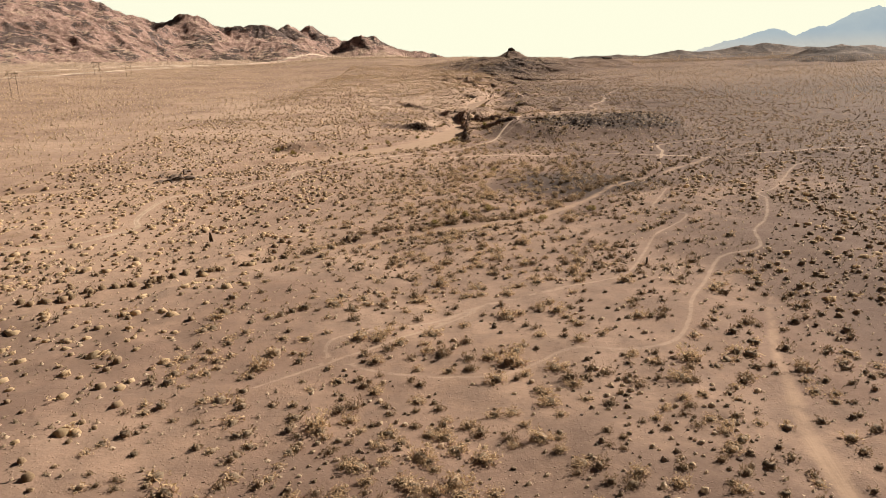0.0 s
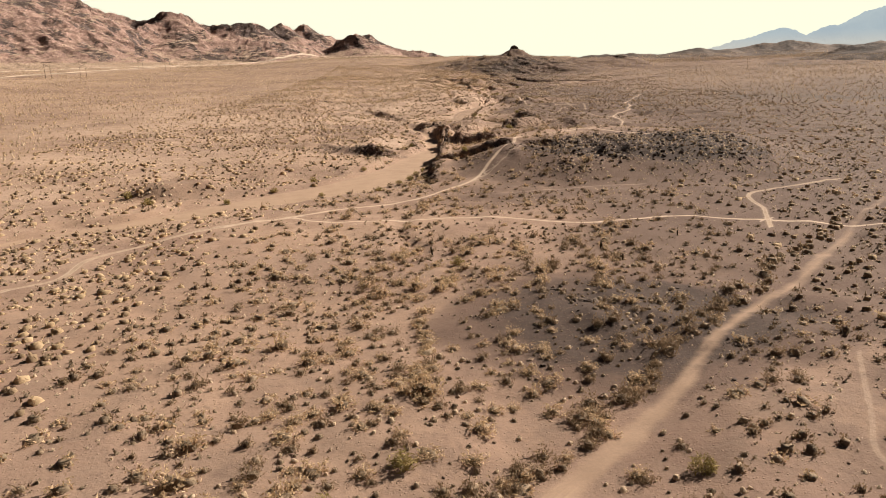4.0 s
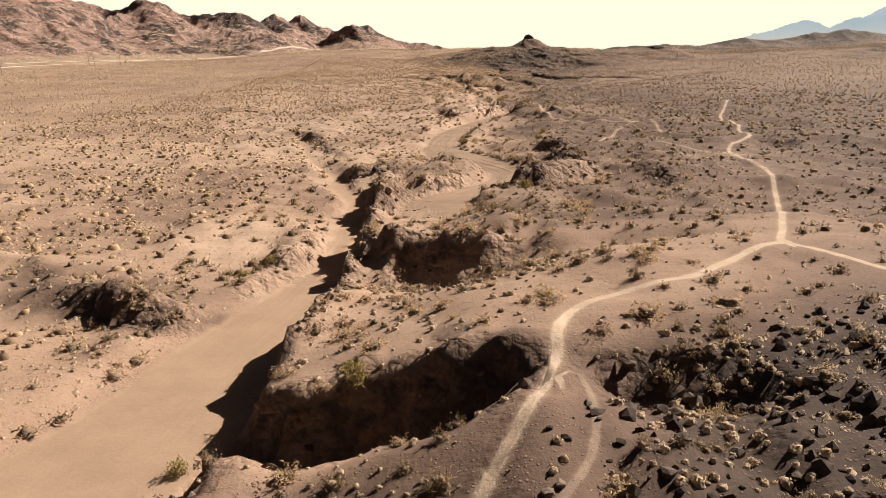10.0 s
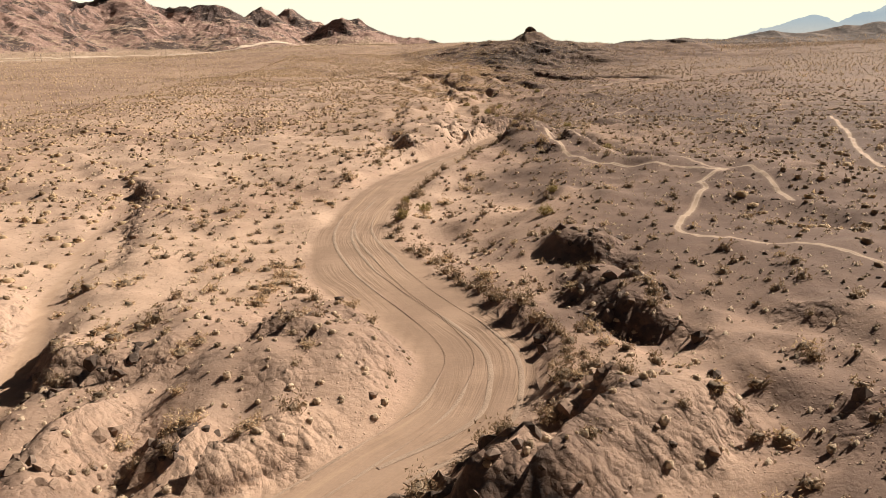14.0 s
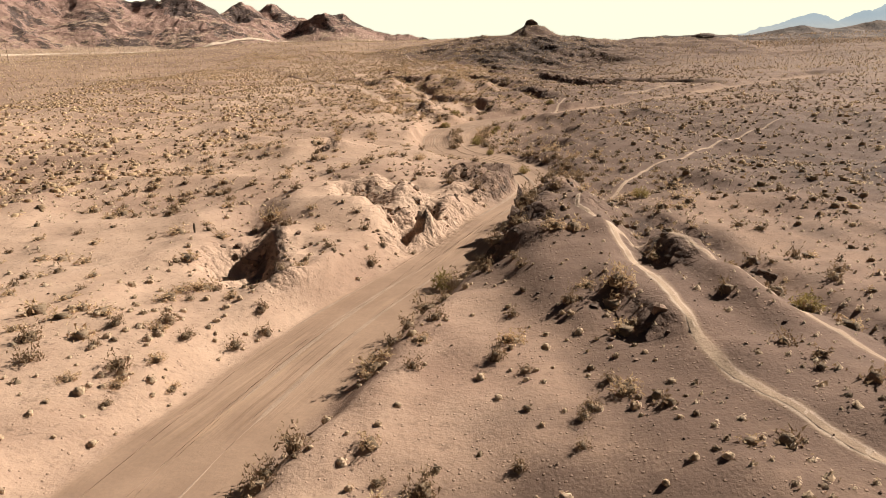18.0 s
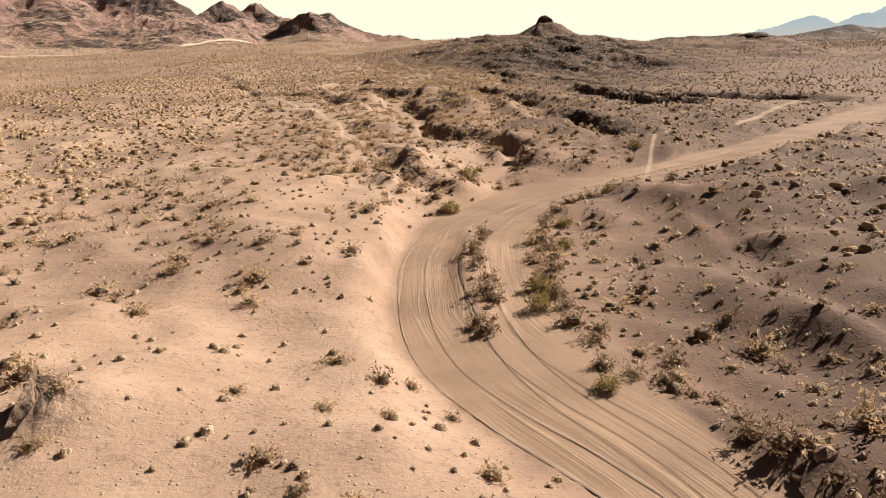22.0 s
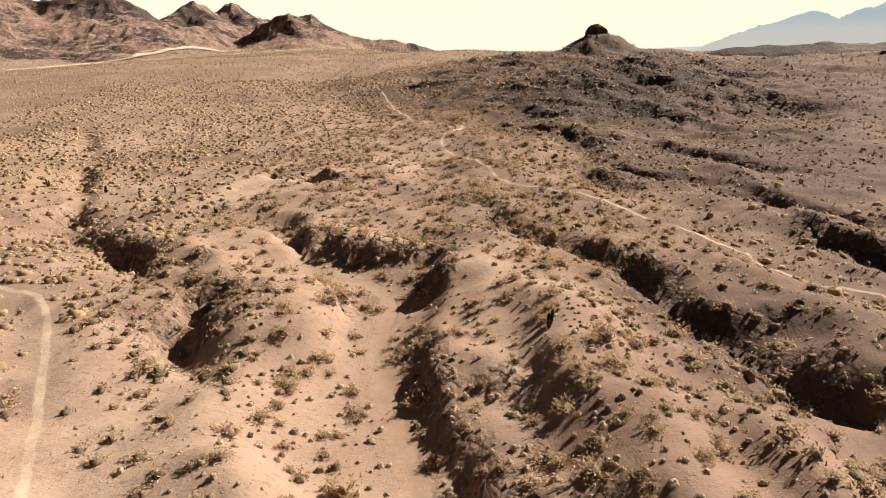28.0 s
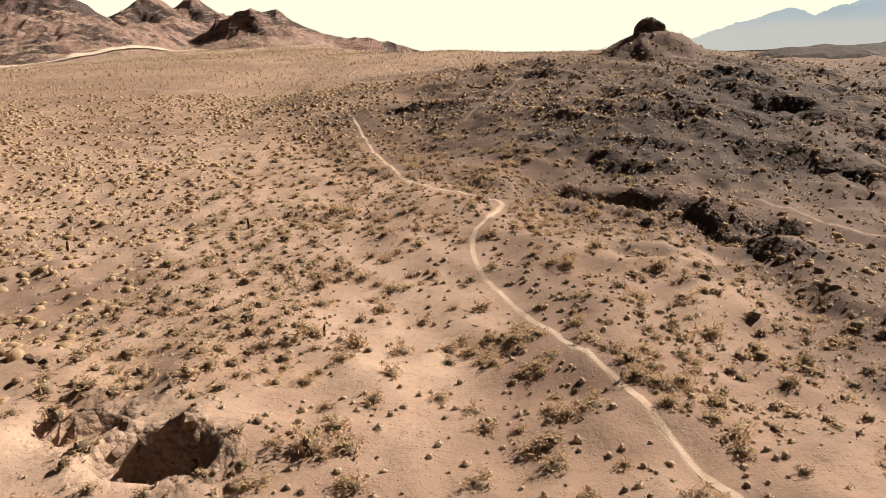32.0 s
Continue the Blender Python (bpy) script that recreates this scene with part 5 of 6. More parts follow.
def spread(x0, x1, y0, y1, cell):
    """Jittered points over a rectangle, one a cell."""
    nx, ny = int((x1 - x0) / cell), int((y1 - y0) / cell)
    gx_, gy_ = np.meshgrid(np.arange(nx), np.arange(ny))
    return x0 + (gx_.ravel() + RNG.uniform(0, 1, nx * ny)) * cell, y0 + (gy_.ravel() + RNG.uniform(0, 1, nx * ny)) * cell


def grows(x, y, wet=0.0):
    """How freely shrubs grow at the points, 0 to 1: none on beds, trails and steep banks, fewer on pale sand."""
    wash, trail = height(x, y, fields["wash"]), height(x, y, fields["trail"])
    slope = np.hypot(height(x + 0.7, y) - height(x - 0.7, y), height(x, y + 0.7) - height(x, y - 0.7)) / 1.4
    g = smooth(wash, 0.0 - wet, 0.5) * smooth(trail, 2.0, 3.6) * smooth(slope, 1.1, 0.7)
    g *= 1 - 0.5 * smooth(height(x, y, fields["pale"]), 0.3, 0.9) * smooth(y, 90, 200)
    g *= 1 - blobs(x, y, BARE)
    g *= 0.5 + 0.5 * smooth(fbm(x, y, 3.2, 2, 207), -0.3, 0.15)
    return g * (0.55 + 0.45 * smooth(fbm(x, y, 13, 3, 201), -0.35, 0.25))


def near_walk(x, y):
    """Distance from the strip of land that the walk crosses."""
    return np.hypot(np.maximum(np.abs(x - np.interp(y, [25, 100, 280, 585], [3, 10, 22, 18])) - 4, 0), np.maximum(y - 585, 0) + np.maximum(25 - y, 0))


def bush_thing(name, label, x, y, size, turn, meshes, k):
    ob = thing(name, x, y, turn, size)
    for nm, me in meshes[k]:
        part(nm, me, ob)
    return tagged(ob, label, "shrub")


creo0 = [creosote(RNG, 12, 240, 0.085, 0.5, 0, 90) for _ in range(6)]
creo2 = [creosote(RNG, 5, 70, 0.125, 0.55, 0, 34) for _ in range(5)]
creo1 = [creosote(RNG, 2, 9, 0.17, 0.55, 4) for _ in range(5)]
gold0 = [creosote(RNG, 12, 250, 0.088, 0.5, 0, 100) for _ in range(6)]
burs0 = [bursage(RNG, 20, 0.06, 2, 5) for _ in range(6)]
burs1 = [bursage(RNG, 5, 0.075, 1, 5) for _ in range(5)]
burs2 = [bursage(RNG, 1, 0.12, 1, 4) for _ in range(5)]
creo_meshes = [[("branchwork", mesh_from("branchwork", *s, M_STEM)), ("foliage", mesh_from("foliage", *l, M_CREO, False))] for s, l in creo0]
gold_meshes = [[("branchwork", mesh_from("branchwork", *s, M_STEM)), ("foliage", mesh_from("foliage", *l, M_GOLD, False))] for s, l in gold0]
burs_meshes = [mesh_from("bursage", *b, M_BURS, False) for b in burs0]
broom_meshes = [[("branchwork", mesh_from("branchwork", *s, M_STEM)), ("foliage", mesh_from("foliage", *l, M_GREEN))] for s, l in (creosote(RNG, 40, 520, 0.11, 0.35) for _ in range(4))]


def scatter(cell, density, x0, x1, y0, y1, lo, hi, wet=0.0):
    x, y = spread(x0, x1, y0, y1, cell)
    keep = RNG.uniform(0, 1, len(x)) < grows(x, y, wet) * density
    x, y = x[keep], y[keep]
    return x, y, height(x, y), lo + (hi - lo) * RNG.uniform(0, 1, len(x)) ** 1.8, RNG.uniform(0, 2 * math.pi, len(x)), RNG.uniform(0.75, 1.2, len(x))


def stuff(name, label, category, co, fa, material, slots=None, second=None):
    ob = new(name, mesh_from(name, co, fa, material, category != "scrub", slots, second))
    return tagged(ob, label, category, kind="stuff")


# creosote: feathery shrubs up to man's height
X, Y, Z, S, T, H = scatter(1.3, 1.0, -75, 115, 18, 660, 0.52, 1.1)
keep = RNG.uniform(0, 1, len(X)) < 0.42 + 0.4 * smooth(Y, 170, 100) + 0.3 * smooth(X + 8 * fbm(X, Y, 30, 2, 233), 20, -5) + 0.4 * smooth(Y, 400, 440) * smooth(X, 55, 35)
X, Y, Z, S, T, H = (v[keep] for v in (X, Y, Z, S, T, H))
# a row along the northern edge of the south wash, and the strip between two strands of the main wash
rx_, ry_ = [], []
for p_ in line(WASH_SOUTH, 1.0):
    if -40 < p_[0] < 50:
        rx_.append(p_[0] - 1.1 + RNG.normal() * 0.5)
        ry_.append(p_[1] + 1.7 + RNG.normal() * 0.5)
for p_ in line(WASH_MAIN, 1.3):
    if 222 < p_[1] < 430 and RNG.uniform() < 0.75:
        rx_.append(p_[0] + p_[2] + 0.9 + RNG.normal() * 0.3)
        ry_.append(p_[1] + RNG.normal() * 0.4)
for k in range(11):
    rx_.append(26.2 + RNG.normal() * 0.35)
    ry_.append(371 + 1.7 * k + RNG.normal() * 0.4)
n_ = len(rx_)
X, Y = np.append(X, rx_), np.append(Y, ry_)
Z, S, T, H = height(X, Y), np.append(S, RNG.uniform(0.8, 1.4, n_)), np.append(T, RNG.uniform(0, 6, n_)), np.append(H, RNG.uniform(0.8, 1.1, n_))
d = near_walk(X, Y)
gold = RNG.uniform(0, 1, len(X)) < 0.25 + 0.3 * smooth(X, 30, 5) + (0.65 - 0.3 * smooth(X, 30, 5)) * smooth(Y, 330, 430) * smooth(X, 60, 25)
gold[-n_:] = False
S, H = S * (1.2 + 0.5 * gold), H * (1 - 0.32 * gold)
order = np.argsort(np.where((d < 14) & (Y > 30) & (Y < 585), -S / (1 + 0.5 * gold), 9))
single = np.zeros(len(X), bool)
single[order[:300]] = True
for n_, k in enumerate(np.nonzero(single)[0]):
    if gold[k]:
        ob = bush_thing("golden_bush", "feathery golden-tan dry bush on sandy ground", X[k], Y[k], S[k], T[k], gold_meshes, n_ % 6)
        tagged(ob, group="golden bushes")
    else:
        ob = bush_thing("creosote_bush", "feathery olive-brown creosote bush on sandy ground", X[k], Y[k], S[k], T[k], creo_meshes, n_ % 6)
        tagged(ob, group="creosote bushes")
for name, sel, kinds in (("creosote_scrub", (d < 7) & ~single, creo0), ("creosote_scrub_beside", (d >= 7) & (d < 20) & ~single, creo2), ("creosote_scrub_far", (d >= 20) & ~single, creo1)):
    for tone, name2, lab, mat in ((~gold, name, "feathery olive-brown creosote scrub over the desert", M_CREO), (gold, name.replace("creosote", "golden"), "feathery golden-tan dry scrub over the desert", M_GOLD)):
        s2 = sel & tone
        if name == "creosote_scrub":
            kinds = gold0 if tone is gold else creo0
        pk = RNG.integers(0, len(kinds), s2.sum())
        a = (X[s2], Y[s2], Z[s2], S[s2], T[s2], H[s2])
        stuff(name2, lab, "scrub", *join([k[1] for k in kinds], pk, *a), mat)
        stuff(name2 + "_stems", "thin dry stems of the desert scrub, nearer ones with added dark hearts", "scrub", *join([k[0] for k in kinds], pk, *a), M_STEM)

# bursage: small pale clumps
X, Y, Z, S, T, H = scatter(0.72, 0.85, -70, 105, 18, 660, 0.45, 1.2)
hill = scatter(0.6, 0.75, 20, 56, 161, 186, 0.55, 1.2)
hill = [v[height(hill[0], hill[1], fields["dark"]) > 0.75] for v in hill]
rise = scatter(0.95, 0.8, 6, 52, 430, 580, 0.5, 1.2)
X, Y, Z, S, T, H = (np.concatenate(v) for v in zip((X, Y, Z, S, T, H), hill, rise))
d = near_walk(X, Y)
lush = smooth(height(X, Y, fields["dark"]), 0.8, 1.2) * smooth(np.abs(Y - 175), 22, 14)
thin_ = RNG.uniform(0, 1, len(X)) > (1 - lush) * np.maximum(0.45 * smooth(fbm(X, Y, 6.5, 2, 231), 0.05, -0.25) + 0.08 * smooth(X, -5, 20) * smooth(Y, 330, 250) * smooth(Y, 110, 150), 0.5 * smooth(d, 20, 50))
X, Y, Z, S, T, H, d = (v[thin_] for v in (X, Y, Z, S * (1 + 0.35 * smooth(d, 16, 40)), T, H, d))
order = np.argsort(np.where((d < 12) & (Y > 30) & (Y < 585), -S, 9))
single = np.zeros(len(X), bool)
single[order[:300]] = True
for n_, k in enumerate(np.nonzero(single)[0]):
    ob = new("bursage_clump", burs_meshes[n_ % 6])
    ob.location, ob.rotation_euler, ob.scale = (X[k], Y[k], Z[k]), (0, 0, T[k]), (S[k],) * 3
    tagged(ob, "low rounded straw-coloured bursage clump on sandy ground", "shrub", "bursage clumps")
# darker clumps: brown bushes in the south, elsewhere added as shadow spots
brown = (RNG.uniform(0, 1, len(X)) < 0.10 + 0.25 * smooth(X, 25, 50) * smooth(Y, 20, 60) + 0.4 * smooth(Y, 165, 120)) & ~single
for name, sel, kinds in (("bursage_scrub", (d < 8) & ~single, burs0), ("bursage_scrub_far", (d >= 8) & ~single, burs1)):
    for tone, name2, lab, mat in ((~brown, name, "low straw-coloured bursage clumps over the desert", M_BURS), (brown, name.replace("bursage", "blackbrush"), "low dark brown clumps, partly brush and partly added shadow spots", M_BLACK)):
        s2 = sel & tone
        pk = RNG.integers(0, len(kinds), s2.sum())
        co_, fa_ = join(kinds, pk, X[s2], Y[s2], Z[s2], S[s2], T[s2], H[s2])
        stuff(name2, lab, "scrub", co_, fa_, mat)

# the same scrub farther out
X, Y, Z, S, T, H = scatter(2.0, 1.0, -420, 420, 18, 1050, 0.9, 2.6)
sel = ((X < -75) | (X > 115) | (Y > 660)) & (np.abs(X - 20) < 60 + 0.55 * Y)
Z = surface(X, Y)
sel &= Z < height(X, Y) + 14
H *= 1.6
X, Y, Z, S, T, H = (v[sel] for v in (X, Y, Z, S, T, H))
tone = RNG.uniform(0, 1, len(X)) + 0.35 * smooth(X + 30 * RNG.normal(size=len(X)), 40, 110)
pk = RNG.integers(0, 5, len(X))
for m_, name, lab, mat in ((tone > 0.68, "distant_creosote", "distant olive-brown scrub dotting the plain", M_CREO), ((tone > 0.3) & (tone <= 0.68), "distant_golden_scrub", "distant golden-tan scrub dotting the plain", M_GOLD),
                           (tone <= 0.3, "distant_bursage", "distant straw-coloured scrub dotting the plain", M_BURS)):
    stuff(name, lab, "scrub", *join(burs2, pk[m_], *(v[m_] for v in (X, Y, Z, S, T, H))), mat)

# yellow-green broom along the washes
BROOMS = []
BROOMS += [
    (2.6, 173.5, 1.3), (1.2, 167.5, 1.2), (3.4, 178, 1.2), (4.3, 181.5, 1.0), (-1.2, 160.5, 1.0), (11.5, 183.5, 1.4), (-5.5, 182, 1.1), (-12.5, 172.5, 1.3),
    (-17, 166, 1.2), (-22, 159, 1.2), (-32, 157, 1.6), (-36, 160, 1.5), (-9.5, 162.5, 0.9), (23.5, 233.5, 1.5), (29, 376.6, 1.5), (28.7, 373.6, 1.4), (25.3, 317.4, 1.6),
    (24.6, 394.8, 1.5), (26.3, 403.2, 1.5), (37.5, 399, 1.3), (44, 416.5, 1.4), (32.5, 390, 1.2), (31.5, 384, 1.2), (33, 352, 1.2), (39.6, 331.5, 1.3), (17.5, 278.5, 1.3),
    (19.2, 283, 1.3), (17.2, 286.5, 1.1),
]
BROOMS += [
    (29.5, 275, 1.3), (31.5, 286, 1.2), (41.5, 309.5, 1.4), (1.5, 209, 1.1), (0.4, 205.5, 1.0), (30.2, 365.5, 1.0), (6, 90, 1.3), (3, 87, 1.2), (-1, 84.5, 1.2),
    (19, 89.5, 1.2), (12, 83.5, 1.1), (9, 121.5, 1.2),
]
for n_, (x, y, s) in enumerate(BROOMS):
    ob = bush_thing("broom_bush", "dense yellow-green desert broom at the edge of a wash", x, y, s, n_ * 1.7, broom_meshes, n_ % 4)
    tagged(ob, group="broom bushes")


# ---- rocks ----
def ball(sub):
    bm = bmesh.new()
    bmesh.ops.create_icosphere(bm, subdivisions=sub, radius=1.0)
    co = np.array([v.co for v in bm.verts])
    fa = np.array([[v.index for v in f.verts] for f in bm.faces])
    bm.free()
    return co, fa


def rock(seed, sub=3, rough=0.35):
    """A broken, jointed block: a ball pulled in by random planes and roughened."""
    rng = np.random.default_rng(seed)
    co, fa = ball(sub)
    for _ in range(11):
        n = rng.normal(size=3)
        n /= np.linalg.norm(n)
        over = np.maximum(co @ n - rng.uniform(0.45, 0.8), 0)
        co = co - over[:, None] * n * 0.92
    d = fbm(co[:, 0] + 3 * co[:, 2] + seed, co[:, 1] - 2 * co[:, 2], 0.55, 3, seed)
    return co * (1 + rough * 0.5 * d[:, None]), fa


def knob(seed):
    """A weathered dome of rock, broad at its foot."""
    co, fa = ball(4)
    d = fbm(co[:, 0] * 1.3 + seed, co[:, 1] * 1.3 + co[:, 2], 0.8, 4, seed, 0.6)
    s_ = 1 + 0.3 * np.clip(-co[:, 2] + 0.2, 0, 1)
    return np.column_stack([co[:, 0] * s_, co[:, 1] * s_, co[:, 2]]) * (1 + 0.22 * d[:, None]), fa


rock_light = [mesh_from("rock", *rock(k, 2, 0.6), M_ROCK) for k in range(5)]
rock_dark = [mesh_from("rock", *rock(k + 20, 2, 0.6), M_DARKROCK) for k in range(5)]
OUTCROPS = []
OUTCROPS += [
    (1.0, 189.6, 1.6, 1.5, 0), (3.4, 194.2, 1.4, 1.5, 1), (4.4, 200.3, 1.7, 1.8, 1), (2.2, 203.4, 1.5, 1.6, 0), (-3, 196, 1.2, 0.9, 1), (-7, 201, 1.4, 0.8, 1),
    (-12, 202, 1.3, 0.8, 1), (-16, 204, 1.2, 0.7, 1), (8.3, 213, 1.4, 1.2, 1), (7.7, 218, 1.5, 1.6, 0), (7.4, 223, 1.6, 1.8, 0), (7.1, 228, 1.7, 1.8, 0),
    (7.2, 233, 1.5, 1.7, 0), (7.6, 238, 1.3, 1.4, 0), (11.6, 229.2, 0.9, 0.7, 0), (12.6, 230.2, 0.7, 0.5, 0),
]
OUTCROPS += [
    (10.7, 226.3, 1.0, 0.7, 0), (12.9, 233.4, 0.4, 0.3, 0), (9.4, 233.2, 0.7, 0.6, 0), (12.0, 241.2, 1.6, 1.2, 1), (14.5, 252, 1.4, 1.2, 1), (16.6, 251, 0.9, 0.7, 0),
    (9.5, 237.2, 1.2, 1.2, 0), (5.5, 247.2, 1.5, 1.3, 1), (7.2, 248.8, 1.2, 1.0, 1), (3.6, 246.2, 1.0, 0.8, 1), (20.1, 237.5, 1.6, 1.7, 1), (21.7, 238.8, 1.3, 1.4, 1),
    (23.4, 239.9, 1.3, 1.3, 1), (26.9, 243.5, 1.9, 2.2, 0), (28.2, 245.2, 1.5, 1.7, 0), (31.0, 256.2, 1.7, 1.8, 1),
]
OUTCROPS += [
    (30.2, 253.4, 1.4, 1.2, 1), (29.8, 259, 1.3, 1.0, 1), (30.8, 264.5, 1.8, 1.7, 1), (31.2, 267.5, 1.3, 1.1, 1), (33.8, 254.6, 1.0, 0.8, 1), (21.4, 331.2, 1.0, 0.9, 0),
    (24.2, 332.6, 0.8, 0.7, 0), (27.4, 344.6, 1.4, 1.3, 1), (13.2, 322.6, 1.0, 1.0, 0), (13.4, 327, 1.0, 0.9, 0), (22.8, 336.4, 0.9, 0.6, 0), (25.6, 335.4, 0.8, 0.6, 0),
    (30.0, 329.4, 1.0, 0.9, 1), (28.9, 322, 1.0, 0.9, 1), (32.8, 338.4, 1.2, 0.9, 1), (40.2, 321, 1.1, 0.8, 1),
]
OUTCROPS += [
    (41.4, 315, 1.0, 0.7, 1), (-50.5, 128.5, 6.5, 4.2, 1), (-46, 126.2, 3.8, 2.4, 1), (-49.5, 134.0, 4.0, 2.8, 1), (-36.3, 338, 2.0, 1.3, 1), (-38.5, 336, 1.3, 0.8, 1),
    (-31.6, 414.8, 2.2, 1.2, 1), (63.4, 329.5, 1.6, 1.2, 1), (1.4, 526.9, 1.3, 1.5, 0), (5.2, 524.4, 1.4, 1.6, 0), (-5.4, 533.6, 1.3, 1.3, 0), (31.6, 413.8, 1.2, 1.0, 1),
    (20.0, 431, 0.9, 0.7, 1), (18.6, 110.5, 1.4, 0.8, 1), (21.5, 108, 1.2, 0.6, 1), (8.4, 117.6, 0.9, 0.8, 1),
]
OUTCROPS += [
    (16, 113, 0.9, 0.5, 1), (68, 504, 2.2, 1.6, 1), (64, 498.5, 1.8, 1.5, 1), (59.6, 506, 1.7, 1.4, 1), (42.5, 532.5, 1.7, 1.5, 1), (42, 543, 1.6, 1.3, 1),
    (42.6, 553, 1.5, 1.3, 1), (42.2, 562, 1.5, 1.2, 1), (38.8, 571.5, 1.4, 1.0, 1), (39.4, 588.5, 1.8, 1.2, 1), (33, 590, 1.2, 0.7, 1), (52, 600, 2.0, 1.2, 1),
    (57, 612, 2.2, 1.3, 1), (72, 606, 2.4, 1.2, 1), (46, 628, 2.0, 1.0, 1), (84, 618, 2.4, 1.2, 1),
]
OUTCROPS += [
    (42, 587, 2.2, 1.4, 1), (27, 628, 2.4, 1.2, 1), (65, 616, 2.6, 1.3, 1), (69, 603, 2.6, 1.4, 1), (64, 576, 2.2, 1.2, 1), (21, 588, 1.6, 1.0, 1), (33, 612, 2.0, 1.0, 1),
    (38, 622, 2.2, 1.1, 1), (78, 594, 2.4, 1.2, 1), (55, 586, 1.8, 1.0, 1), (48, 612, 1.8, 0.9, 1), (60, 632, 2.4, 1.2, 1), (76, 628, 2.6, 1.2, 1), (88, 600, 2.4, 1.2, 1),
    (50, 575, 1.8, 0.9, 1), (28, 606, 1.6, 0.8, 1),
]
for n_, (x, y, r, h, dark_) in enumerate(OUTCROPS):
    if height(x, y, fields["wash"])[0] < 0.5 and r > 1.0 and y > 150:
        continue
    ob = thing("rock_outcrop", x, y, n_ * 1.9, 1.0)
    for k in range(10):
        a_ = k * 2.1 + n_
        q = 0.0 if k == 0 else (0.3 + 0.09 * k) * r
        b_ = part("boulder", (rock_dark if dark_ else rock_light)[(n_ + k) % 5], ob)
        f_ = 0.72 if k == 0 else 0.26 + 0.36 * math.sin(n_ * 1.3 + k) ** 2
        lx, ly = q * math.cos(a_), q * math.sin(a_)
        c_, s_ = math.cos(n_ * 1.9), math.sin(n_ * 1.9)
        gz = float(height(x + lx * c_ - ly * s_, y + lx * s_ + ly * c_)[0]) - ob.location.z
        b_.location = (lx, ly, gz - 0.16 * h)
        b_.rotation_euler, b_.scale = (0.25 * math.sin(a_), 0.25 * math.cos(a_ * 1.3), a_), (0.62 * r * f_, 0.5 * r * f_, 0.6 * h * f_)
    tagged(ob, "dark weathered rock outcrop jutting from the ground" if dark_ else "pale tan conglomerate outcrop jutting from the ground", "rock", "rock outcrops")

# the dark caps on the hills
for n_, (x, y, r, h, lift, lab) in enumerate([(65.6, 655, 3.2, 3.5, -0.7, "dark rock knob capping a brown hill"), (63.4, 653.6, 1.7, 1.1, -0.4, "dark rock shoulder beside the hill's knob"), (67.9, 654.4, 1.7, 1.0, -0.4, "dark rock shoulder beside the hill's knob"),
                                             (145.7, 638.6, 6.0, 1.6, -0.3, "flat dark rock cap on a low hill"), (151, 640, 5, 1.3, -0.3, "flat dark rock cap on a low hill")]):
    ob = new("hill_crag", mesh_from("hill_crag", *knob(60 + n_), M_DARKROCK))
    ob.location = (x, y, float(height(x, y)[0]) + lift)
    ob.rotation_euler, ob.scale = (0, 0, n_ * 0.8 if r < 10 else 0.2), (r, r * (0.8 if r < 10 else 0.35), h)
    tagged(ob, lab, "rock")

# loose stones on the slopes and along the gullies
stone_kinds = [rock(k + 40, 1, 0.55) for k in range(4)]
X, Y = spread(-30, 70, 22, 600, 1.25)
w_ = height(X, Y, fields["dark"])
keep = RNG.uniform(0, 1, len(X)) < (0.02 + 0.42 * smooth(w_, 0.3, 0.95)) * smooth(height(X, Y, fields["wash"]), -0.1, 0.6) * smooth(height(X, Y, fields["trail"]), 0.9, 1.4)
X, Y = X[keep], Y[keep]
S = 0.05 + (0.12 + 0.14 * smooth(height(X, Y, fields["dark"]), 0.5, 1.0)) * RNG.uniform(0, 1, len(X)) ** 3.0
pk = RNG.integers(0, 4, len(X))
dk = RNG.uniform(0, 1, len(X)) < 0.25 + 0.5 * smooth(height(X, Y, fields["dark"]), 0.4, 0.9)
for name, sel, mat, lab in (("dark_stones", dk, M_DARKROCK, "dark loose stones strewn over the slopes"), ("pale_stones", ~dk, M_ROCK, "pale tan loose stones strewn over the slopes")):
    stuff(name, lab, "stones", *join(stone_kinds, pk[sel], X[sel], Y[sel], height(X[sel], Y[sel]) + 0.02, S[sel], RNG.uniform(0, 6, sel.sum()), RNG.uniform(0.5, 0.9, sel.sum())), mat)

# rubble on the dark hill
X, Y = spread(18, 56, 160, 187, 0.6)
keep = (RNG.uniform(0, 1, len(X)) < 0.48 * smooth(height(X, Y, fields["dark"]) + 0.5 * fbm(X, Y, 4, 3, 251), 0.75, 1.35)) & (height(X, Y, fields["trail"]) > 1.4) & (height(X, Y, fields["wash"]) > 0.3)
X, Y = X[keep], Y[keep]
S = 0.13 + 0.32 * RNG.uniform(0, 1, len(X)) ** 2.0
stuff("hill_rubble", "near-black broken rubble covering the low hill", "rocks", *join(stone_kinds, RNG.integers(0, 4, len(X)), X, Y, height(X, Y), S, RNG.uniform(0, 6, len(X)), RNG.uniform(0.7, 1.2, len(X))), M_BASALT)

# broken blocks on the steep, rocky banks
jj, ii = np.nonzero((steep * ledge > 0.3) & (np.abs(gx - 22) < 48) & (gy > 95) & (gy < 640) & (fields["wash"].reshape(GZ.shape) > 0.1))
take = RNG.uniform(0, 1, len(ii)) < 0.26
ii, jj = ii[take], jj[take]
X, Y = GX[ii] + RNG.normal(size=len(ii)) * 0.3, GY[jj] + RNG.normal(size=len(ii)) * 0.3
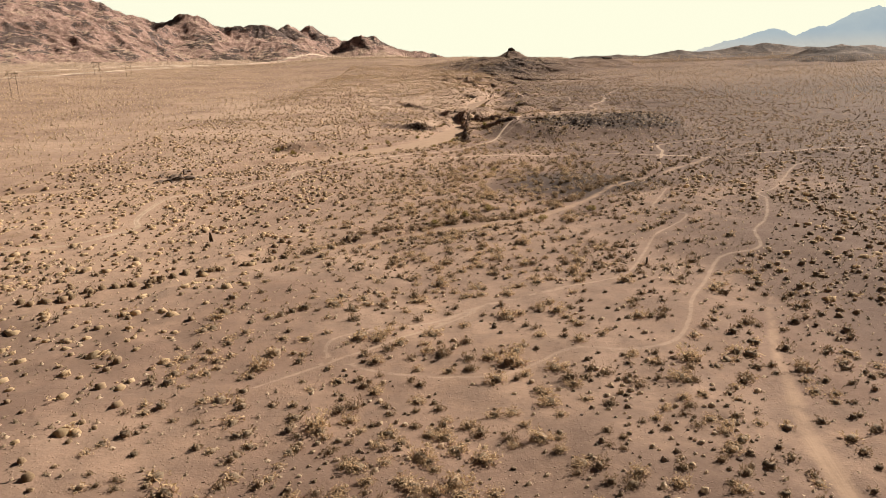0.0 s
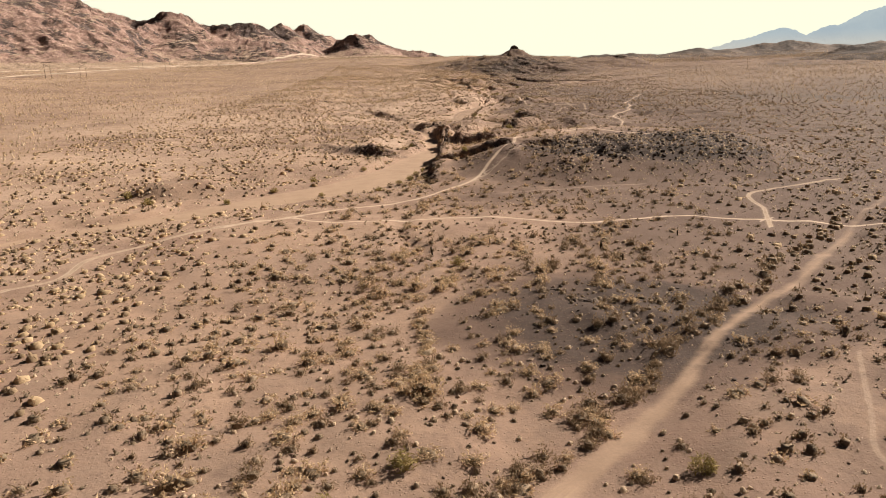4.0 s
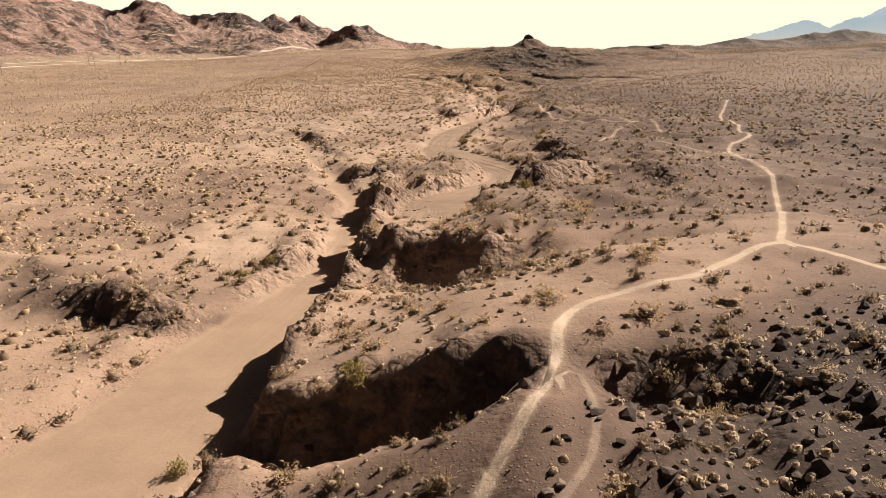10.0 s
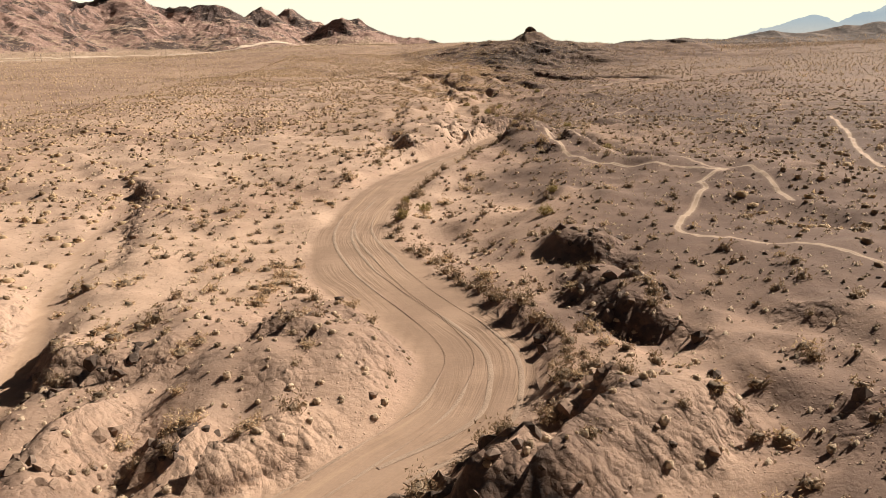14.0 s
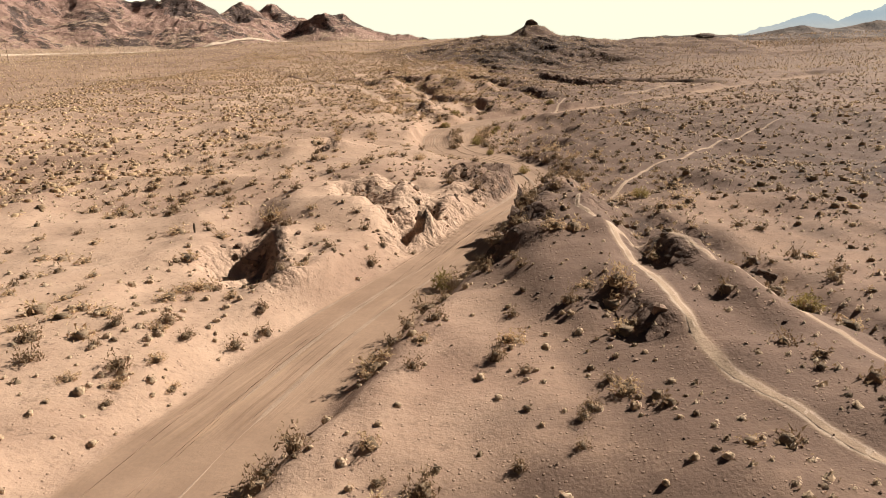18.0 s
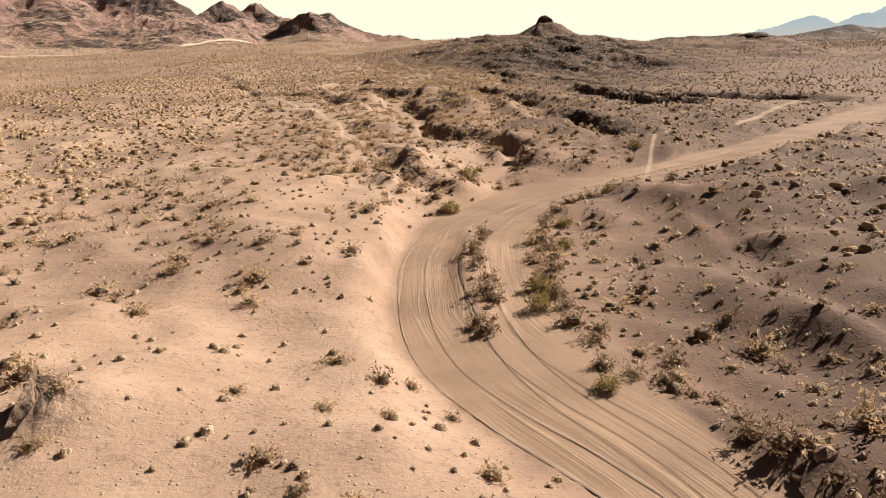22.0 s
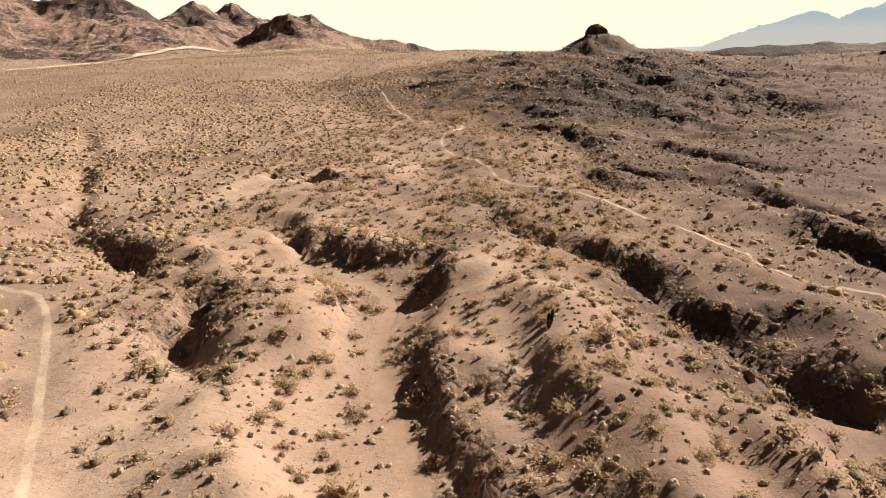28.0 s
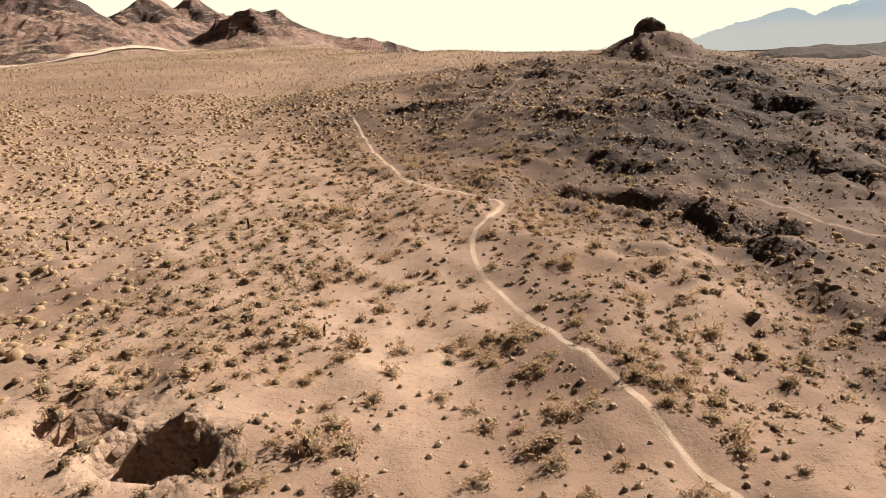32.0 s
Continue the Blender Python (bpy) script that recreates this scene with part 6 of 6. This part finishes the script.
keep = (height(X, Y, fields["wash"]) > 0.2) & (height(X, Y, fields["trail"]) > 1.5)
X, Y = X[keep], Y[keep]
S = 0.1 + 0.38 * RNG.uniform(0, 1, len(X)) ** 2.6
pk = RNG.integers(0, 4, len(X))
pale_ = RNG.uniform(0, 1, len(X)) < 0.3 + 0.8 * smooth(height(X, Y, fields["pale"]), 0.2, 0.45)
for name, sel, mat, lab in (("ledge_blocks", ~pale_, M_DARKROCK, "dark broken rock blocks along the ledges"), ("pale_ledge_blocks", pale_, M_ROCK, "tan broken rock blocks along the ledges")):
    stuff(name, lab, "rocks", *join(stone_kinds, pk[sel], X[sel], Y[sel], height(X[sel], Y[sel]), S[sel], RNG.uniform(0, 6, sel.sum()), RNG.uniform(0.6, 1.2, sel.sum())), mat)


# ---- barrel cacti ----
def lathe(profile, sides, ribs=0.0):
    """A ribbed body of revolution from (radius, height) pairs."""
    co, fa = [], []
    for r, z in profile:
        for k in range(sides):
            rr = r * (1 - ribs * (k % 2))
            co.append((rr * math.cos(2 * math.pi * k / sides), rr * math.sin(2 * math.pi * k / sides), z))
    for j in range(len(profile) - 1):
        for k in range(sides):
            a, b_ = j * sides + k, j * sides + (k + 1) % sides
            fa.append((a, b_, b_ + sides, a + sides))
    return np.array(co), np.array(fa)


cactus_me = mesh_from("column", *lathe([(0.07, -0.1), (0.10, 0.1), (0.115, 0.4), (0.11, 0.75), (0.085, 0.95), (0.04, 1.05), (0.005, 1.06)], 16, 0.2), M_CACT)
CACTI = [
    (25.0, 472, 1.0, 3), (-3.9, 465, 1.1, 1), (-2.2, 458.2, 0.6, 1), (-4.7, 509.5, 1.0, 2), (32.2, 447.7, 0.5, 1), (-32.9, 529.3, 1.2, 2), (-12.4, 519.2, 0.9, 1), (14.2, 516.1, 0.9, 2),
    (-0.3, 560.4, 1.0, 1), (8.4, 325.9, 0.7, 1), (-33.4, 438.9, 1.1, 1), (-21.5, 449, 1.1, 1), (18.9, 64.2, 0.9, 1), (36.4, 443.7, 0.6, 1), (6.8, 125.2, 0.9, 1), (22, 124.6, 0.7, 2), (12.2, 127.3, 0.55, 1),
    (23, 120.5, 0.65, 2), (-25.9, 78.6, 1.2, 2), (29.7, 497.7, 0.7, 3), (9.4, 536, 0.8, 1), (-22, 522, 1.0, 2), (-14.9, 556.8, 1.0, 1), (30, 128, 0.6, 1),
]
for n_, (x, y, s, heads) in enumerate(CACTI):
    ob = thing("barrel_cactus", x, y, n_ * 1.1, s * 0.88)
    for k in range(heads):
        c_ = part("column", cactus_me, ob)
        c_.location, c_.scale = (0.22 * k * math.cos(k * 2.2), 0.22 * k * math.sin(k * 2.2), 0), (1, 1, 1 - 0.25 * k)
        c_.rotation_euler = (0.16 * math.sin(n_ * 1.7 + k), 0.16 * math.cos(n_ * 2.3 + k), 0)
    tagged(ob, "dark ribbed barrel cactus standing on bare soil" if heads == 1 else "cluster of dark ribbed barrel cactus columns", "cactus", "barrel cacti")


# ---- power line: twin-pole frames along the mountain's foot ----
pole_me = mesh_from("pole", *lathe([(0.15, -0.6), (0.14, 4), (0.12, 10), (0.10, 16), (0.02, 16.05)], 8), M_POLE)
bar_me = mesh_from("crossarm", *lathe([(0.16, -5.0), (0.16, 5.0)], 4), M_POLE)
brace_me = mesh_from("brace", *lathe([(0.09, -3.1), (0.09, 3.1)], 4), M_POLE)
disc_me = mesh_from("insulator", *lathe([(0.03, 0), (0.14, -0.2), (0.05, -0.3), (0.14, -0.5), (0.05, -0.6), (0.14, -0.8), (0.02, -1.1)], 8), M_CACT)
for x in (-249, -226):
    for y in (395, 545, 695, 845, 990, 1140, 1290):
        ob = thing("power_pole_frame", x, y, 0.0, 0.72)
        for sx in (-2.7, 2.7):
            part("pole", pole_me, ob).location = (sx, 0, 0)
        a = part("crossarm", bar_me, ob)
        a.location, a.rotation_euler = (0, 0.22, 14.4), (0, math.pi / 2, 0)
        for s_ in (1, -1):
            b_ = part("brace", brace_me, ob)
            b_.location, b_.rotation_euler = (0, -0.2, 11.6), (0, s_ * 1.05, 0)
        for sx in (-4.6, 0, 4.6):
            part("insulator", disc_me, ob).location = (sx, 0.22, 14.3)
        tagged(ob, "weathered wooden twin-pole power line frame on the plain", "power pole", "power poles")
